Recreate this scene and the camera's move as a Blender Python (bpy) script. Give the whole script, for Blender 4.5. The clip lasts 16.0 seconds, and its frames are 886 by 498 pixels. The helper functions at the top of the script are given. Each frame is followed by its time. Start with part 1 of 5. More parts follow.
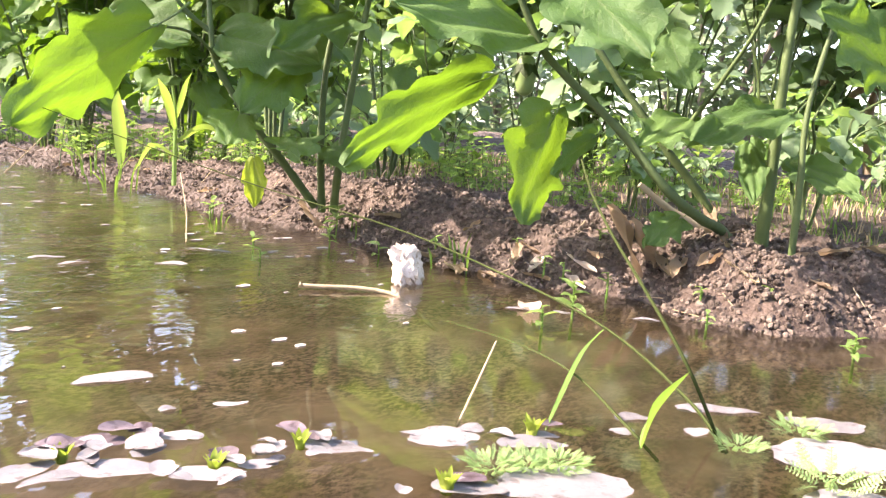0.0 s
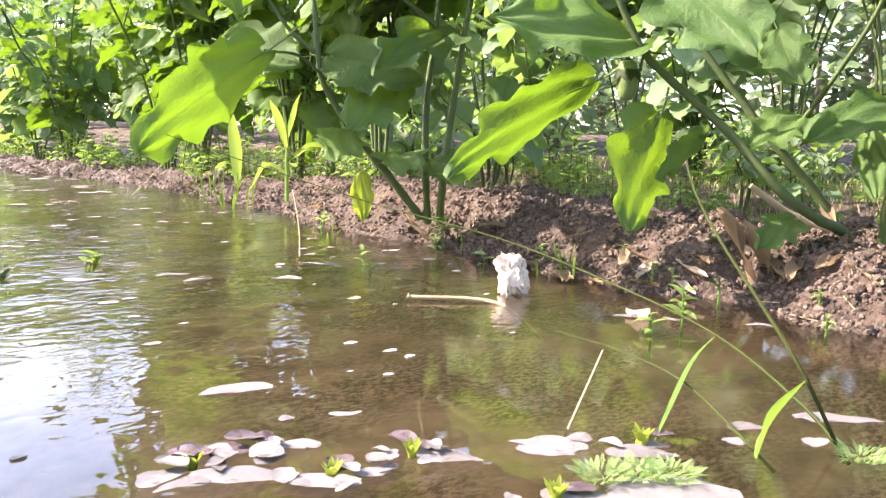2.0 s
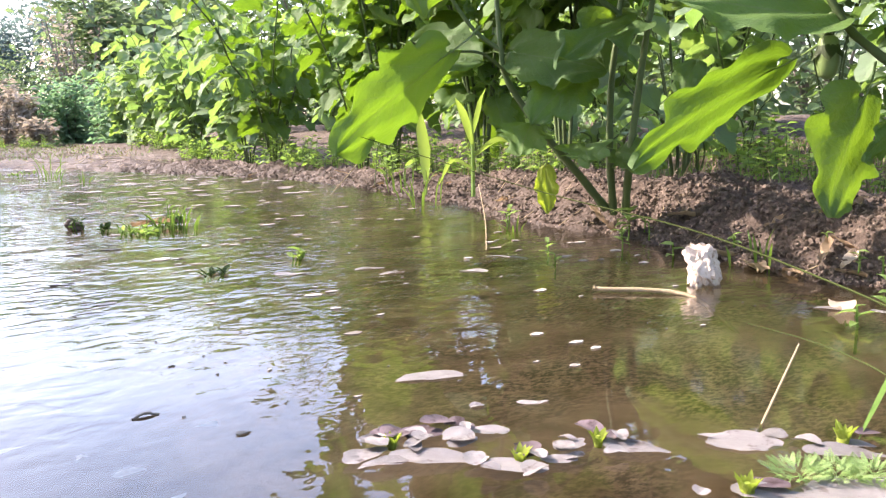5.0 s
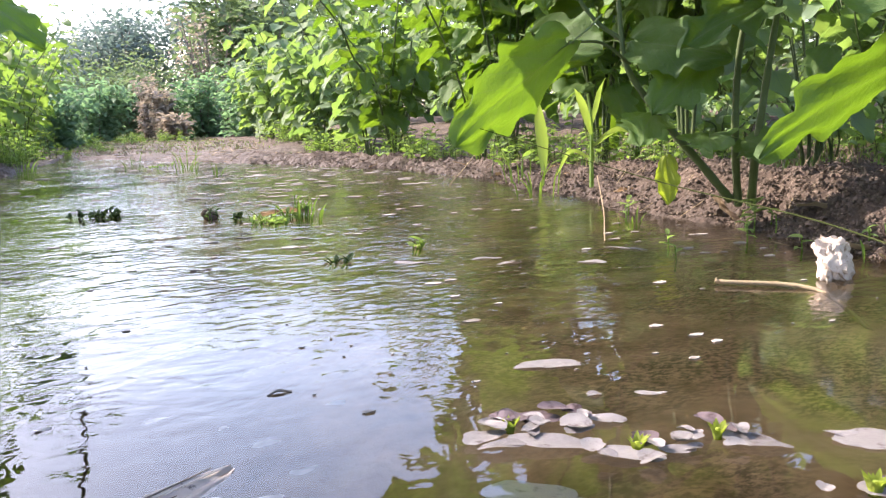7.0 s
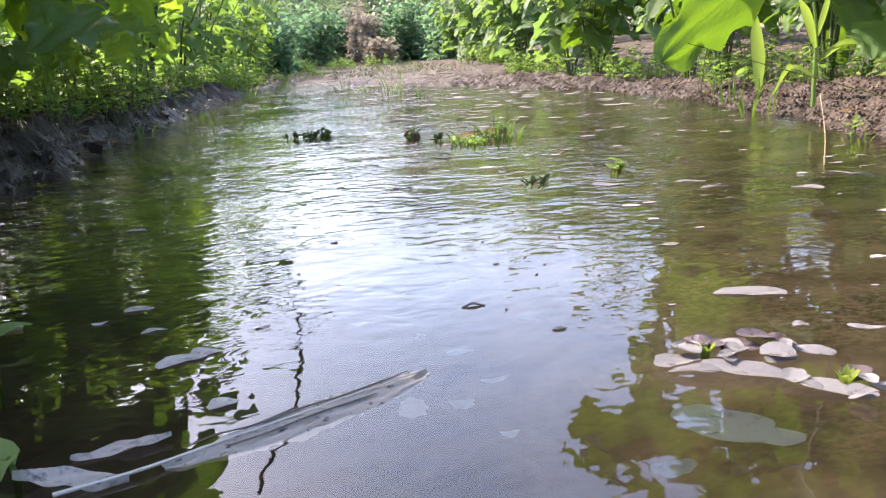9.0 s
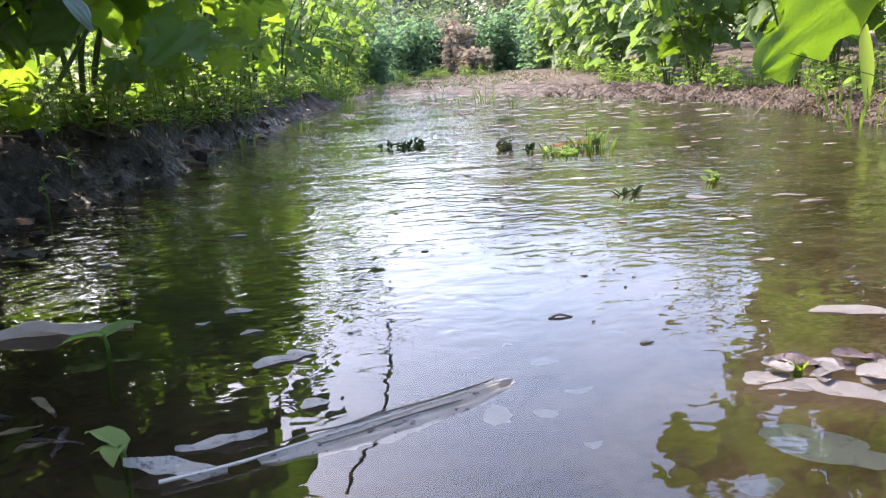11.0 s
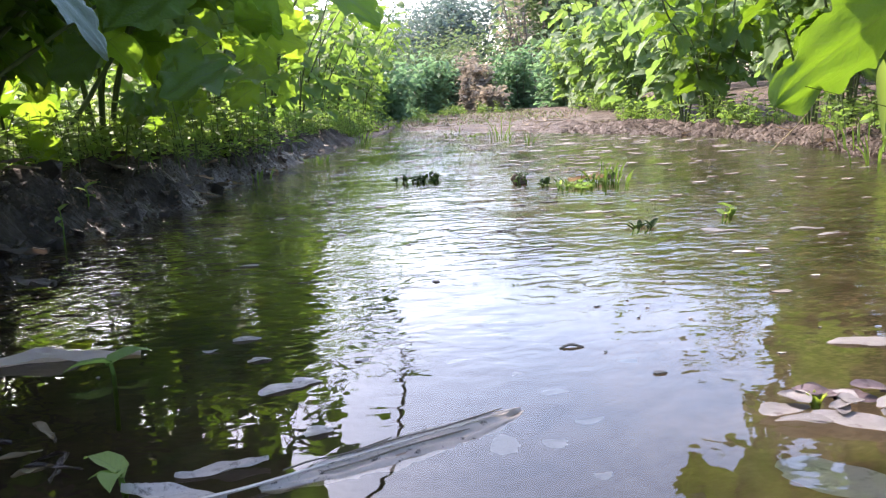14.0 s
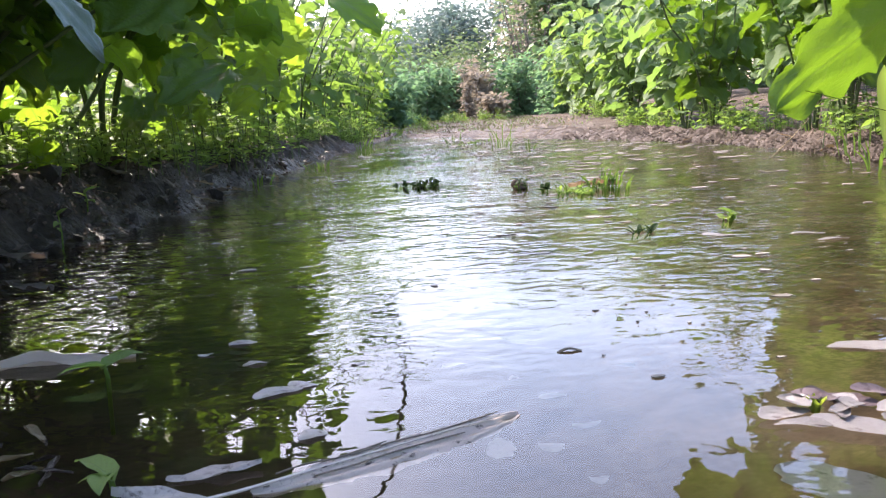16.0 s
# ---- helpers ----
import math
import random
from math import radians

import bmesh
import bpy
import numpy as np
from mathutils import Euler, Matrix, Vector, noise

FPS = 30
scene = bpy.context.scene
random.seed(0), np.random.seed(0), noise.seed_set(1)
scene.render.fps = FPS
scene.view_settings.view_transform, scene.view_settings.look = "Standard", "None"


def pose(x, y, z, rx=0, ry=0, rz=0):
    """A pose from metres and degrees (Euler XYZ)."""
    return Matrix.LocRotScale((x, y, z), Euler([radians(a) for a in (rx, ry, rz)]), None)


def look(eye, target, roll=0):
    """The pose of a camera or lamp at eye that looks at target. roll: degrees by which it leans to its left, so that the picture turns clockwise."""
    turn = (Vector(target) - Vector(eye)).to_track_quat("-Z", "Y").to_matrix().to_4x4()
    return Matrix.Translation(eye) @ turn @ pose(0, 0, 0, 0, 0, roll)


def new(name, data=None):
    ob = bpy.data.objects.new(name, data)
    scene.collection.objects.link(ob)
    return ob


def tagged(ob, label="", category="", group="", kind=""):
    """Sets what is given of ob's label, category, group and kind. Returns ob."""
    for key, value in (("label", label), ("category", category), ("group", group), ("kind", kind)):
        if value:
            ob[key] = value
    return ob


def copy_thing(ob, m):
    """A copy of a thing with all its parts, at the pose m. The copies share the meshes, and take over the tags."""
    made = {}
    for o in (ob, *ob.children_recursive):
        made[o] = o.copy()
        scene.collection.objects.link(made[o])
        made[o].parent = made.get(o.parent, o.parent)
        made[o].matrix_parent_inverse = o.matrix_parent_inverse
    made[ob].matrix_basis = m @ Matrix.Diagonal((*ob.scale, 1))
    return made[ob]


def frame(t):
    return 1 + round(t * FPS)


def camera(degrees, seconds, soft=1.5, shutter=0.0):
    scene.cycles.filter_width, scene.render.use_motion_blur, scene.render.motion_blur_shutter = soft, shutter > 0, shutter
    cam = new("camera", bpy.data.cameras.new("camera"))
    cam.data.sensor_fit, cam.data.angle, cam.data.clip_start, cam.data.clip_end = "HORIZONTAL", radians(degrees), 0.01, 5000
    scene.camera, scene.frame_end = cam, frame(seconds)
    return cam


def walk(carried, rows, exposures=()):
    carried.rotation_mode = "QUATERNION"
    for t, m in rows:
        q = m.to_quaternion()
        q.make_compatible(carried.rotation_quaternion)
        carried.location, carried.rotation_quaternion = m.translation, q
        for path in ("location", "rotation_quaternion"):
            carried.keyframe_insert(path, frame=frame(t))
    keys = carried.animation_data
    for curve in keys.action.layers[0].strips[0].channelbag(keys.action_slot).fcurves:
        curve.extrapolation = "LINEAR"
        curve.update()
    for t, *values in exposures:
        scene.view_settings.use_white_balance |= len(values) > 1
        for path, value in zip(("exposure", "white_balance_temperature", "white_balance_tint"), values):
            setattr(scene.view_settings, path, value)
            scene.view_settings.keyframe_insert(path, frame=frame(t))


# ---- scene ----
cam = camera(56.8, 16.0, soft=1.25)
EXPOSURES = ((0, 3.06, 7000, 25), (1, 3.06, 7000, 25), (2.5, 2.88, 6950, 24), (4, 2.70, 6850, 23), (7, 2.34, 6800, 22), (8, 2.30, 6750, 21), (9.5, 2.29, 6720, 21), (16, 2.32, 6720, 22))
PATH = [
    (0, (0.0169, 0.0304, 0.2093), (1.5736, 1.2519, -0.0812), 4.26),
    (0.5, (0.0163, 0.0296, 0.2089), (1.5461, 1.2808, -0.0981), 4.37),
    (1, (0.0143, 0.0269, 0.2115), (1.4979, 1.3309, -0.1028), 3.57),
    (1.5, (0.0133, 0.0244, 0.2138), (1.4493, 1.3831, -0.0893), 2.42),
    (2, (0.0102, 0.0218, 0.2148), (1.3933, 1.4377, -0.0717), 1.64),
    (2.5, (0.0087, 0.0192, 0.2161), (1.3356, 1.4886, -0.0671), 0.91),
    (3, (0.0056, 0.0164, 0.2171), (1.2749, 1.5343, -0.0744), 0.43),
    (3.5, (0.0025, 0.0135, 0.2177), (1.2063, 1.5830, -0.0783), 0.11),
    (4, (0.0019, 0.0107, 0.2187), (1.1427, 1.6256, -0.0824), -0.40),
    (6.5, (-0.0057, 0.0007, 0.2190), (0.8452, 1.7832, -0.0950), -1.82),
    (7, (-0.0100, -0.0062, 0.2207), (0.7619, 1.8104, -0.1019), -1.97),
    (7.5, (-0.0159, -0.0167, 0.2228), (0.6064, 1.8497, -0.1368), -2.26),
    (8, (-0.0120, -0.0142, 0.2180), (0.4426, 1.8905, -0.1890), -2.70),
    (8.5, (-0.0090, -0.0078, 0.2147), (0.3480, 1.9062, -0.2426), -2.99),
    (9, (-0.0082, -0.0086, 0.2156), (0.2877, 1.9098, -0.2664), -3.38),
    (9.5, (-0.0093, -0.0101, 0.2165), (0.2455, 1.9105, -0.2798), -3.43),
    (10, (-0.0105, -0.0203, 0.2217), (0.1767, 1.9102, -0.2662), -3.53),
    (12.5, (-0.0025, -0.0175, 0.2113), (0.0237, 1.9471, -0.1626), -3.85),
    (13, (-0.0025, -0.0153, 0.2100), (0.0316, 1.9520, -0.1483), -3.67),
    (13.5, (-0.0028, -0.0159, 0.2104), (0.0434, 1.9525, -0.1409), -3.53),
    (14, (-0.0020, -0.0143, 0.2094), (0.0427, 1.9532, -0.1470), -3.58),
    (14.5, (-0.0020, -0.0137, 0.2091), (0.0432, 1.9541, -0.1453), -3.53),
    (15, (-0.0012, -0.0127, 0.2078), (0.0437, 1.9566, -0.1380), -3.53),
    (15.5, (0.0001, -0.0129, 0.2073), (0.0429, 1.9572, -0.1345), -3.64),
    (16, (0.0018, -0.0103, 0.2049), (0.0438, 1.9603, -0.1344), -3.55),
]
walk(cam, [(t, look(eye, target, roll)) for t, eye, target, roll in PATH], EXPOSURES)

# ---- light ----
SUN_AZ, SUN_EL = radians(-42), radians(40)   # azimuth from +y towards +x
world = bpy.data.worlds.new("world")
scene.world = world
world.use_nodes = True
wn = world.node_tree
sky = wn.nodes.new("ShaderNodeTexSky")
sky.sky_type = "NISHITA"
sky.sun_disc = False
sky.sun_elevation, sky.sun_rotation = SUN_EL, SUN_AZ
sky.dust_density, sky.air_density, sky.altitude = 2.2, 1.0, 100
wn.links.new(sky.outputs[0], wn.nodes["Background"].inputs[0])
wn.nodes["Background"].inputs[1].default_value = 0.15

sun = new("sun", bpy.data.lights.new("sun", "SUN"))
sun.data.energy, sun.data.angle, sun.data.color = 3.1, radians(0.6), (1.0, 0.93, 0.82)
to_sun = Vector((math.sin(SUN_AZ) * math.cos(SUN_EL), math.cos(SUN_AZ) * math.cos(SUN_EL), math.sin(SUN_EL)))
sun.matrix_world = look(to_sun * 30, (0, 0, 0))

rng = random.Random(7)


# ---- materials ----
class Net:
    """A small builder for node materials."""

    def __init__(self, name):
        self.m = bpy.data.materials.new(name)
        self.m.use_nodes = True
        self.t = self.m.node_tree
        self.t.nodes.clear()
        self.out = self.t.nodes.new("ShaderNodeOutputMaterial")

    def add(self, kind, links=(), **props):
        n = self.t.nodes.new("ShaderNode" + kind)
        for k, v in props.items():
            if k == "op":
                n.operation = v
            elif k == "mode":
                n.data_type = v
            elif k == "feature":
                n.feature = v
            elif k == "dim":
                n.noise_dimensions = v
        for key, v in dict(links).items():
            sock = n.inputs[key]
            if isinstance(v, bpy.types.NodeSocket):
                self.t.links.new(v, sock)
            else:
                sock.default_value = v
        return n

    def math(self, op, a, b=0.0, c=0.0):
        return self.add("Math", {0: a, 1: b, 2: c}, op=op).outputs[0]

    def mix(self, fac, a, b):
        n = self.add("Mix", {0: fac, 6: a, 7: b}, mode="RGBA")
        return n.outputs[2]

    def ramp(self, fac, stops):
        n = self.add("ValToRGB", {0: fac})
        el = n.color_ramp.elements
        while len(el) < len(stops):
            el.new(0.5)
        for e, (p, c) in zip(el, stops):
            e.position, e.color = p, (*c, 1) if len(c) == 3 else c
        return n.outputs[0]

    def noise(self, vec, scale, detail=3.0, rough=0.55, out=0, warp=0.0):
        return self.add("TexNoise", {"Vector": vec, "Scale": scale, "Detail": detail, "Roughness": rough, "Distortion": warp}).outputs[out]

    def done(self, shader):
        self.t.links.new(shader, self.out.inputs[0])
        return self.m


def rgb(*c):
    return (*c, 1.0)


def leaf_material(name, dark, light, glow, vein, through_part=0.45, dust_haze=0.0, rough=0.5):
    n = Net(name)
    geo, info = n.add("NewGeometry"), n.add("ObjectInfo")
    uv = n.add("UVMap").outputs[0]
    pos = n.add("TexCoord").outputs["Object"]
    rand = n.math("FRACT", n.math("ADD", info.outputs["Random"], geo.outputs["Random Per Island"]))
    sep = n.add("SeparateXYZ", {0: uv})
    u, v = sep.outputs[0], sep.outputs[1]
    off = n.math("ABSOLUTE", n.math("SUBTRACT", v, 0.5))
    mid = n.math("LESS_THAN", off, 0.014)
    ribs = n.math("FRACT", n.math("SUBTRACT", n.math("MULTIPLY", u, 7.0), n.math("MULTIPLY", off, 5.0)))
    rib = n.math("LESS_THAN", ribs, 0.09)
    veins = n.math("MAXIMUM", mid, n.math("MULTIPLY", rib, 0.6))
    blotch = n.noise(pos, 9.0, 4.0)
    net = n.add("TexVoronoi", {"Vector": n.add("Mapping", {"Vector": uv, "Scale": (1.0, 0.7, 1.0)}).outputs[0], "Scale": 34.0, "Randomness": 1.0}, feature="DISTANCE_TO_EDGE").outputs["Distance"]
    mesh_vein = n.ramp(net, [(0.0, (1, 1, 1)), (0.10, (0, 0, 0))])
    tone = n.math("ADD", n.math("MULTIPLY", rand, 0.65), n.math("MULTIPLY", blotch, 0.4))
    base = n.mix(tone, rgb(*dark), rgb(*light))
    base = n.mix(n.math("MULTIPLY", veins, 0.55), base, rgb(*vein))
    old = n.math("GREATER_THAN", rand, 0.93)
    spots = n.ramp(n.noise(pos, 30.0, 3.0), [(0.55, (0, 0, 0)), (0.7, (1, 1, 1))])
    base = n.mix(n.math("MULTIPLY", n.math("MULTIPLY", old, spots), 0.7), base, rgb(0.2, 0.12, 0.03))
    # Blue-grey blotches: dust, plus sky light and distance haze put into the colour.
    if dust_haze:
        grey = n.ramp(n.noise(pos, 4.0, 2.0), [(0.35, (0, 0, 0)), (0.75, (1, 1, 1))])
        base = n.mix(n.math("MULTIPLY", grey, dust_haze), base, rgb(0.27, 0.34, 0.33))
    bump = n.add("Bump", {"Strength": 0.5, "Distance": 0.004, "Height": n.math("ADD", n.math("ADD", n.noise(pos, 26.0, 3.0), n.math("MULTIPLY", mesh_vein, -0.10)), n.math("MULTIPLY", veins, -0.9))})
    skin = n.add("BsdfPrincipled", {"Base Color": base, "Roughness": rough, "Specular IOR Level": 0.24, "Normal": bump.outputs[0]})
    through_col = n.mix(n.math("MULTIPLY", veins, 0.75), n.mix(n.math("MULTIPLY", n.math("ADD", rand, blotch), 0.6), rgb(*glow), rgb(glow[0] * 0.7, glow[1] * 0.9, glow[2])), rgb(glow[0] * 0.35, glow[1] * 0.45, glow[2]))
    through_col = n.mix(n.math("MULTIPLY", mesh_vein, 0.14), through_col, rgb(glow[0] * 0.4, glow[1] * 0.5, glow[2]))
    lit = n.add("BsdfTranslucent", {"Color": through_col, "Normal": bump.outputs[0]})
    return n.done(n.add("MixShader", {0: through_part, 1: skin.outputs[0], 2: lit.outputs[0]}).outputs[0])


def plain_material(name, dark, light, scale=30.0, rough=0.8, bump=0.3, dist=0.004, spec=0.3, glow=None, coat=0.0):
    n = Net(name)
    pos, info = n.add("TexCoord").outputs["Object"], n.add("ObjectInfo")
    geo = n.add("NewGeometry")
    big, fine = n.noise(pos, scale * 0.18, 3.0), n.noise(pos, scale, 5.0, 0.65)
    rand = n.math("FRACT", n.math("ADD", info.outputs["Random"], geo.outputs["Random Per Island"]))
    tone = n.math("ADD", n.math("MULTIPLY", n.math("ADD", big, fine), 0.4), n.math("MULTIPLY", n.math("SUBTRACT", rand, 0.4), 0.5))
    base = n.mix(tone, rgb(*dark), rgb(*light))
    b = n.add("Bump", {"Strength": bump, "Distance": dist, "Height": fine})
    skin = n.add("BsdfPrincipled", {"Base Color": base, "Roughness": rough, "Specular IOR Level": spec, "Normal": b.outputs[0], "Coat Weight": coat, "Coat Roughness": 0.08})
    if glow:
        lit = n.add("BsdfTranslucent", {"Color": rgb(*glow)})
        return n.done(n.add("MixShader", {0: 0.35, 1: skin.outputs[0], 2: lit.outputs[0]}).outputs[0])
    return n.done(skin.outputs[0])


def spotted_material(name, dark, light, spot, scale=40.0, rough=0.6, cover=0.35, spec=0.4):
    """A dead or floating leaf: pale, blotched, with darker rot spots."""
    n = Net(name)
    pos, info = n.add("TexCoord").outputs["Object"], n.add("ObjectInfo")
    geo = n.add("NewGeometry")
    rand = n.math("FRACT", n.math("ADD", info.outputs["Random"], geo.outputs["Random Per Island"]))
    shift = n.add("VectorMath", {0: pos, 1: n.add("CombineXYZ", {0: rand, 1: rand, 2: rand}).outputs[0]}, op="ADD").outputs[0]
    big, fine = n.noise(shift, scale, 4.0, 0.6), n.noise(shift, scale * 6, 4.0, 0.65)
    tone = n.math("ADD", n.math("MULTIPLY", n.math("ADD", n.math("MULTIPLY", big, 1.4), fine), 0.42), n.math("MULTIPLY", n.math("SUBTRACT", rand, 0.5), 0.55))
    base = n.mix(tone, rgb(*dark), rgb(*light))
    rot = n.ramp(n.noise(shift, scale * 2.4, 3.0, 0.6), [(0.62 - 0.14 * cover, (0, 0, 0)), (0.70, (1, 1, 1))])
    base = n.mix(n.math("MULTIPLY", rot, 0.85), base, rgb(*spot))
    b = n.add("Bump", {"Strength": 0.5, "Distance": 0.0015, "Height": n.math("ADD", big, n.math("MULTIPLY", fine, 0.5))})
    return n.done(n.add("BsdfPrincipled", {"Base Color": base, "Roughness": rough, "Specular IOR Level": spec, "Normal": b.outputs[0]}).outputs[0])


def soil_material():
    n = Net("soil")
    pos = n.add("NewGeometry").outputs["Position"]
    big, mid, fine = n.noise(pos, 2.2, 3.0), n.noise(pos, 14.0, 4.0), n.noise(pos, 90.0, 5.0, 0.7)
    tone = n.math("ADD", n.math("MULTIPLY", mid, 0.5), n.math("MULTIPLY", fine, 0.5))
    dry = n.ramp(tone, [(0.34, (0.022, 0.015, 0.011)), (0.54, (0.105, 0.077, 0.06)), (0.76, (0.30, 0.24, 0.19))])
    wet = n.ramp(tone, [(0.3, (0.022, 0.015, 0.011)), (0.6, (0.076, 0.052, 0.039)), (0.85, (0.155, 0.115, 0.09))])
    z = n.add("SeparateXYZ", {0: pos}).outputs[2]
    # Bank darkens towards the water: wetness, its band raised to paint shade there.
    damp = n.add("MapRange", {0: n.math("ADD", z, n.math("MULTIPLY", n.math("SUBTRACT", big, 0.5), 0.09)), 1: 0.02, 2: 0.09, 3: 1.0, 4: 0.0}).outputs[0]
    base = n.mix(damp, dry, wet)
    silt = n.ramp(n.math("ADD", n.math("MULTIPLY", mid, 0.8), n.math("MULTIPLY", fine, 0.2)), [(0.3, (0.17, 0.12, 0.072)), (0.55, (0.36, 0.265, 0.165)), (0.8, (0.50, 0.39, 0.27))])
    flat = n.add("Mapping", {"Vector": pos, "Scale": (1.0, 1.6, 1.0), "Rotation": (0, 0, radians(40))}).outputs[0]
    growth = n.math("MULTIPLY", n.ramp(n.noise(flat, 3.5, 3.0), [(0.38, (0, 0, 0)), (0.54, (1, 1, 1))]), n.ramp(n.noise(flat, 130.0, 4.0, 0.65), [(0.42, (0, 0, 0)), (0.58, (1, 1, 1))]))
    shoal = n.add("MapRange", {0: n.math("ADD", n.add("SeparateXYZ", {0: pos}).outputs[0], n.math("MULTIPLY", n.math("SUBTRACT", big, 0.5), 0.3)), 1: 0.22, 2: 0.42, 3: 0.12, 4: 0.95}).outputs[0]
    silt = n.mix(n.math("MULTIPLY", growth, shoal), silt, rgb(0.075, 0.053, 0.030))
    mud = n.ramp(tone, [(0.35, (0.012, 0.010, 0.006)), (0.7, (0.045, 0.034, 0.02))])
    # Bed darkens with depth: light lost in murky water, put into its colour.
    deep = n.add("MapRange", {0: z, 1: -0.045, 2: -0.085, 3: 0.0, 4: 1.0}).outputs[0]
    base = n.mix(n.add("MapRange", {0: z, 1: -0.003, 2: -0.012, 3: 0.0, 4: 1.0}).outputs[0], base, n.mix(deep, silt, mud))
    # Left bank towards near-black: wet mud, with the row's shade added to its colour.
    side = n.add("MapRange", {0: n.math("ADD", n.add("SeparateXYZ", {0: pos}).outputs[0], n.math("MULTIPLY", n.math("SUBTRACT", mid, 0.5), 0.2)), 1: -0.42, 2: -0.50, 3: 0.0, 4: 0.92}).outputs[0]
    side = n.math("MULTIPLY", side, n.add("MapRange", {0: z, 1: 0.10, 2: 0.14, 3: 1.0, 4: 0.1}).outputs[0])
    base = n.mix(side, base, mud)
    cells = n.add("TexVoronoi", {"Vector": pos, "Scale": 70.0, "Randomness": 1.0}).outputs["Distance"]
    h = n.math("ADD", n.math("MULTIPLY", cells, -0.7), n.math("ADD", fine, mid))
    relief = n.add("MapRange", {0: z, 1: -0.012, 2: 0.0, 3: 0.15, 4: 0.9}).outputs[0]
    bump = n.add("Bump", {"Strength": relief, "Distance": 0.012, "Height": h})
    rough = n.add("MapRange", {0: n.math("MULTIPLY", damp, mid), 1: 0.15, 2: 0.6, 3: 0.95, 4: 0.58}).outputs[0]
    rough = n.math("SUBTRACT", rough, n.math("MULTIPLY", side, 0.28))
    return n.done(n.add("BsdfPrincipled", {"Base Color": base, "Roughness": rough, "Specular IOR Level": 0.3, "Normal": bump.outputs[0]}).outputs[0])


def water_material():
    n = Net("muddy_water")
    pos = n.add("NewGeometry").outputs["Position"]
    y = n.add("SeparateXYZ", {0: pos}).outputs[1]
    long = n.add("Mapping", {"Vector": pos, "Scale": (0.7, 1.35, 1.0), "Rotation": (0, 0, radians(-8))}).outputs[0]
    short = n.add("Mapping", {"Vector": pos, "Scale": (0.95, 1.35, 1.0), "Rotation": (0, 0, radians(14))}).outputs[0]
    swell = n.noise(long, 6.5, 1.0, 0.5, 0, 0.5)
    chop = n.noise(short, 25.0, 1.5, 0.5, 0, 0.8)
    fine = n.noise(long, 46.0, 0.0, 0.5, 0, 0.4)
    where = n.ramp(n.noise(pos, 2.6, 2.0), [(0.38, (0.25, 0.25, 0.25)), (0.62, (1, 1, 1))])
    calm = n.add("MapRange", {0: y, 1: 0.50, 2: 1.05, 3: 0.05, 4: 1.0}).outputs[0]
    rough = n.math("ADD", n.math("MULTIPLY", chop, 0.44), n.math("MULTIPLY", fine, 0.12))
    h = n.math("MULTIPLY", n.math("ADD", n.math("MULTIPLY", swell, 0.26), n.math("MULTIPLY", rough, where)), calm)
    bump = n.add("Bump", {"Strength": 1.0, "Distance": 0.010, "Height": h})
    silt = n.noise(pos, 3.0, 4.0)
    tint = n.mix(silt, rgb(0.91, 0.83, 0.66), rgb(0.96, 0.91, 0.79))
    clear = n.add("BsdfTransparent", {"Color": tint})
    cloud = n.add("BsdfDiffuse", {"Color": rgb(0.20, 0.14, 0.07)})
    body = n.add("MixShader", {0: 0.03, 1: clear.outputs[0], 2: cloud.outputs[0]})
    stirred = n.add("MapRange", {0: n.math("ADD", n.add("SeparateXYZ", {0: pos}).outputs[0], n.math("MULTIPLY", silt, 0.15)), 1: 0.42, 2: 0.62, 3: 0.004, 4: 0.07}).outputs[0]
    gloss = n.add("BsdfGlossy", {"Color": rgb(1, 1, 1), "Roughness": stirred, "Normal": bump.outputs[0]})
    fres = n.add("Fresnel", {"IOR": 1.52, "Normal": bump.outputs[0]}).outputs[0]
    return n.done(n.add("MixShader", {0: fres, 1: body.outputs[0], 2: gloss.outputs[0]}).outputs[0])


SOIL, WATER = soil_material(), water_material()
LEAF = leaf_material("eggplant_leaf", (0.045, 0.105, 0.025), (0.115, 0.205, 0.05), (0.135, 0.22, 0.010), (0.2, 0.28, 0.09), 0.48, 0.10, 0.6)
LEAF_DUSTY = leaf_material("dusty_leaf", (0.12, 0.17, 0.14), (0.26, 0.33, 0.29), (0.1, 0.16, 0.06), (0.3, 0.36, 0.3), 0.15, 0.7, 0.45)
# Darkened leaf copy for the upper canopy; its shade is put into the colour.
LEAF_SHADE = leaf_material("canopy_shade_leaf", (0.04, 0.095, 0.02), (0.09, 0.165, 0.035), (0.19, 0.31, 0.012), (0.15, 0.2, 0.07), 0.38, 0.06, 0.6)
# Greener leaf copy for the left plants, offsetting the grey skylight on them.
LEAF_LEFT = leaf_material("shaded_eggplant_leaf", (0.045, 0.115, 0.02), (0.11, 0.215, 0.035), (0.2, 0.33, 0.015), (0.16, 0.24, 0.07), 0.45, 0.08)
# Row foliage paled and greyed, with distance haze in its colour.
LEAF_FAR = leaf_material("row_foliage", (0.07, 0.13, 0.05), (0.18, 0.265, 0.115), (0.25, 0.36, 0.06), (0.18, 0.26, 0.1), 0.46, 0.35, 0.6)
# Brightened leaf copy for the left plants, sunlight put into its glow.
LEAF_BACKLIT = leaf_material("backlit_eggplant_leaf", (0.06, 0.13, 0.025), (0.14, 0.24, 0.04), (0.33, 0.47, 0.03), (0.2, 0.28, 0.1), 0.54, 0.15)
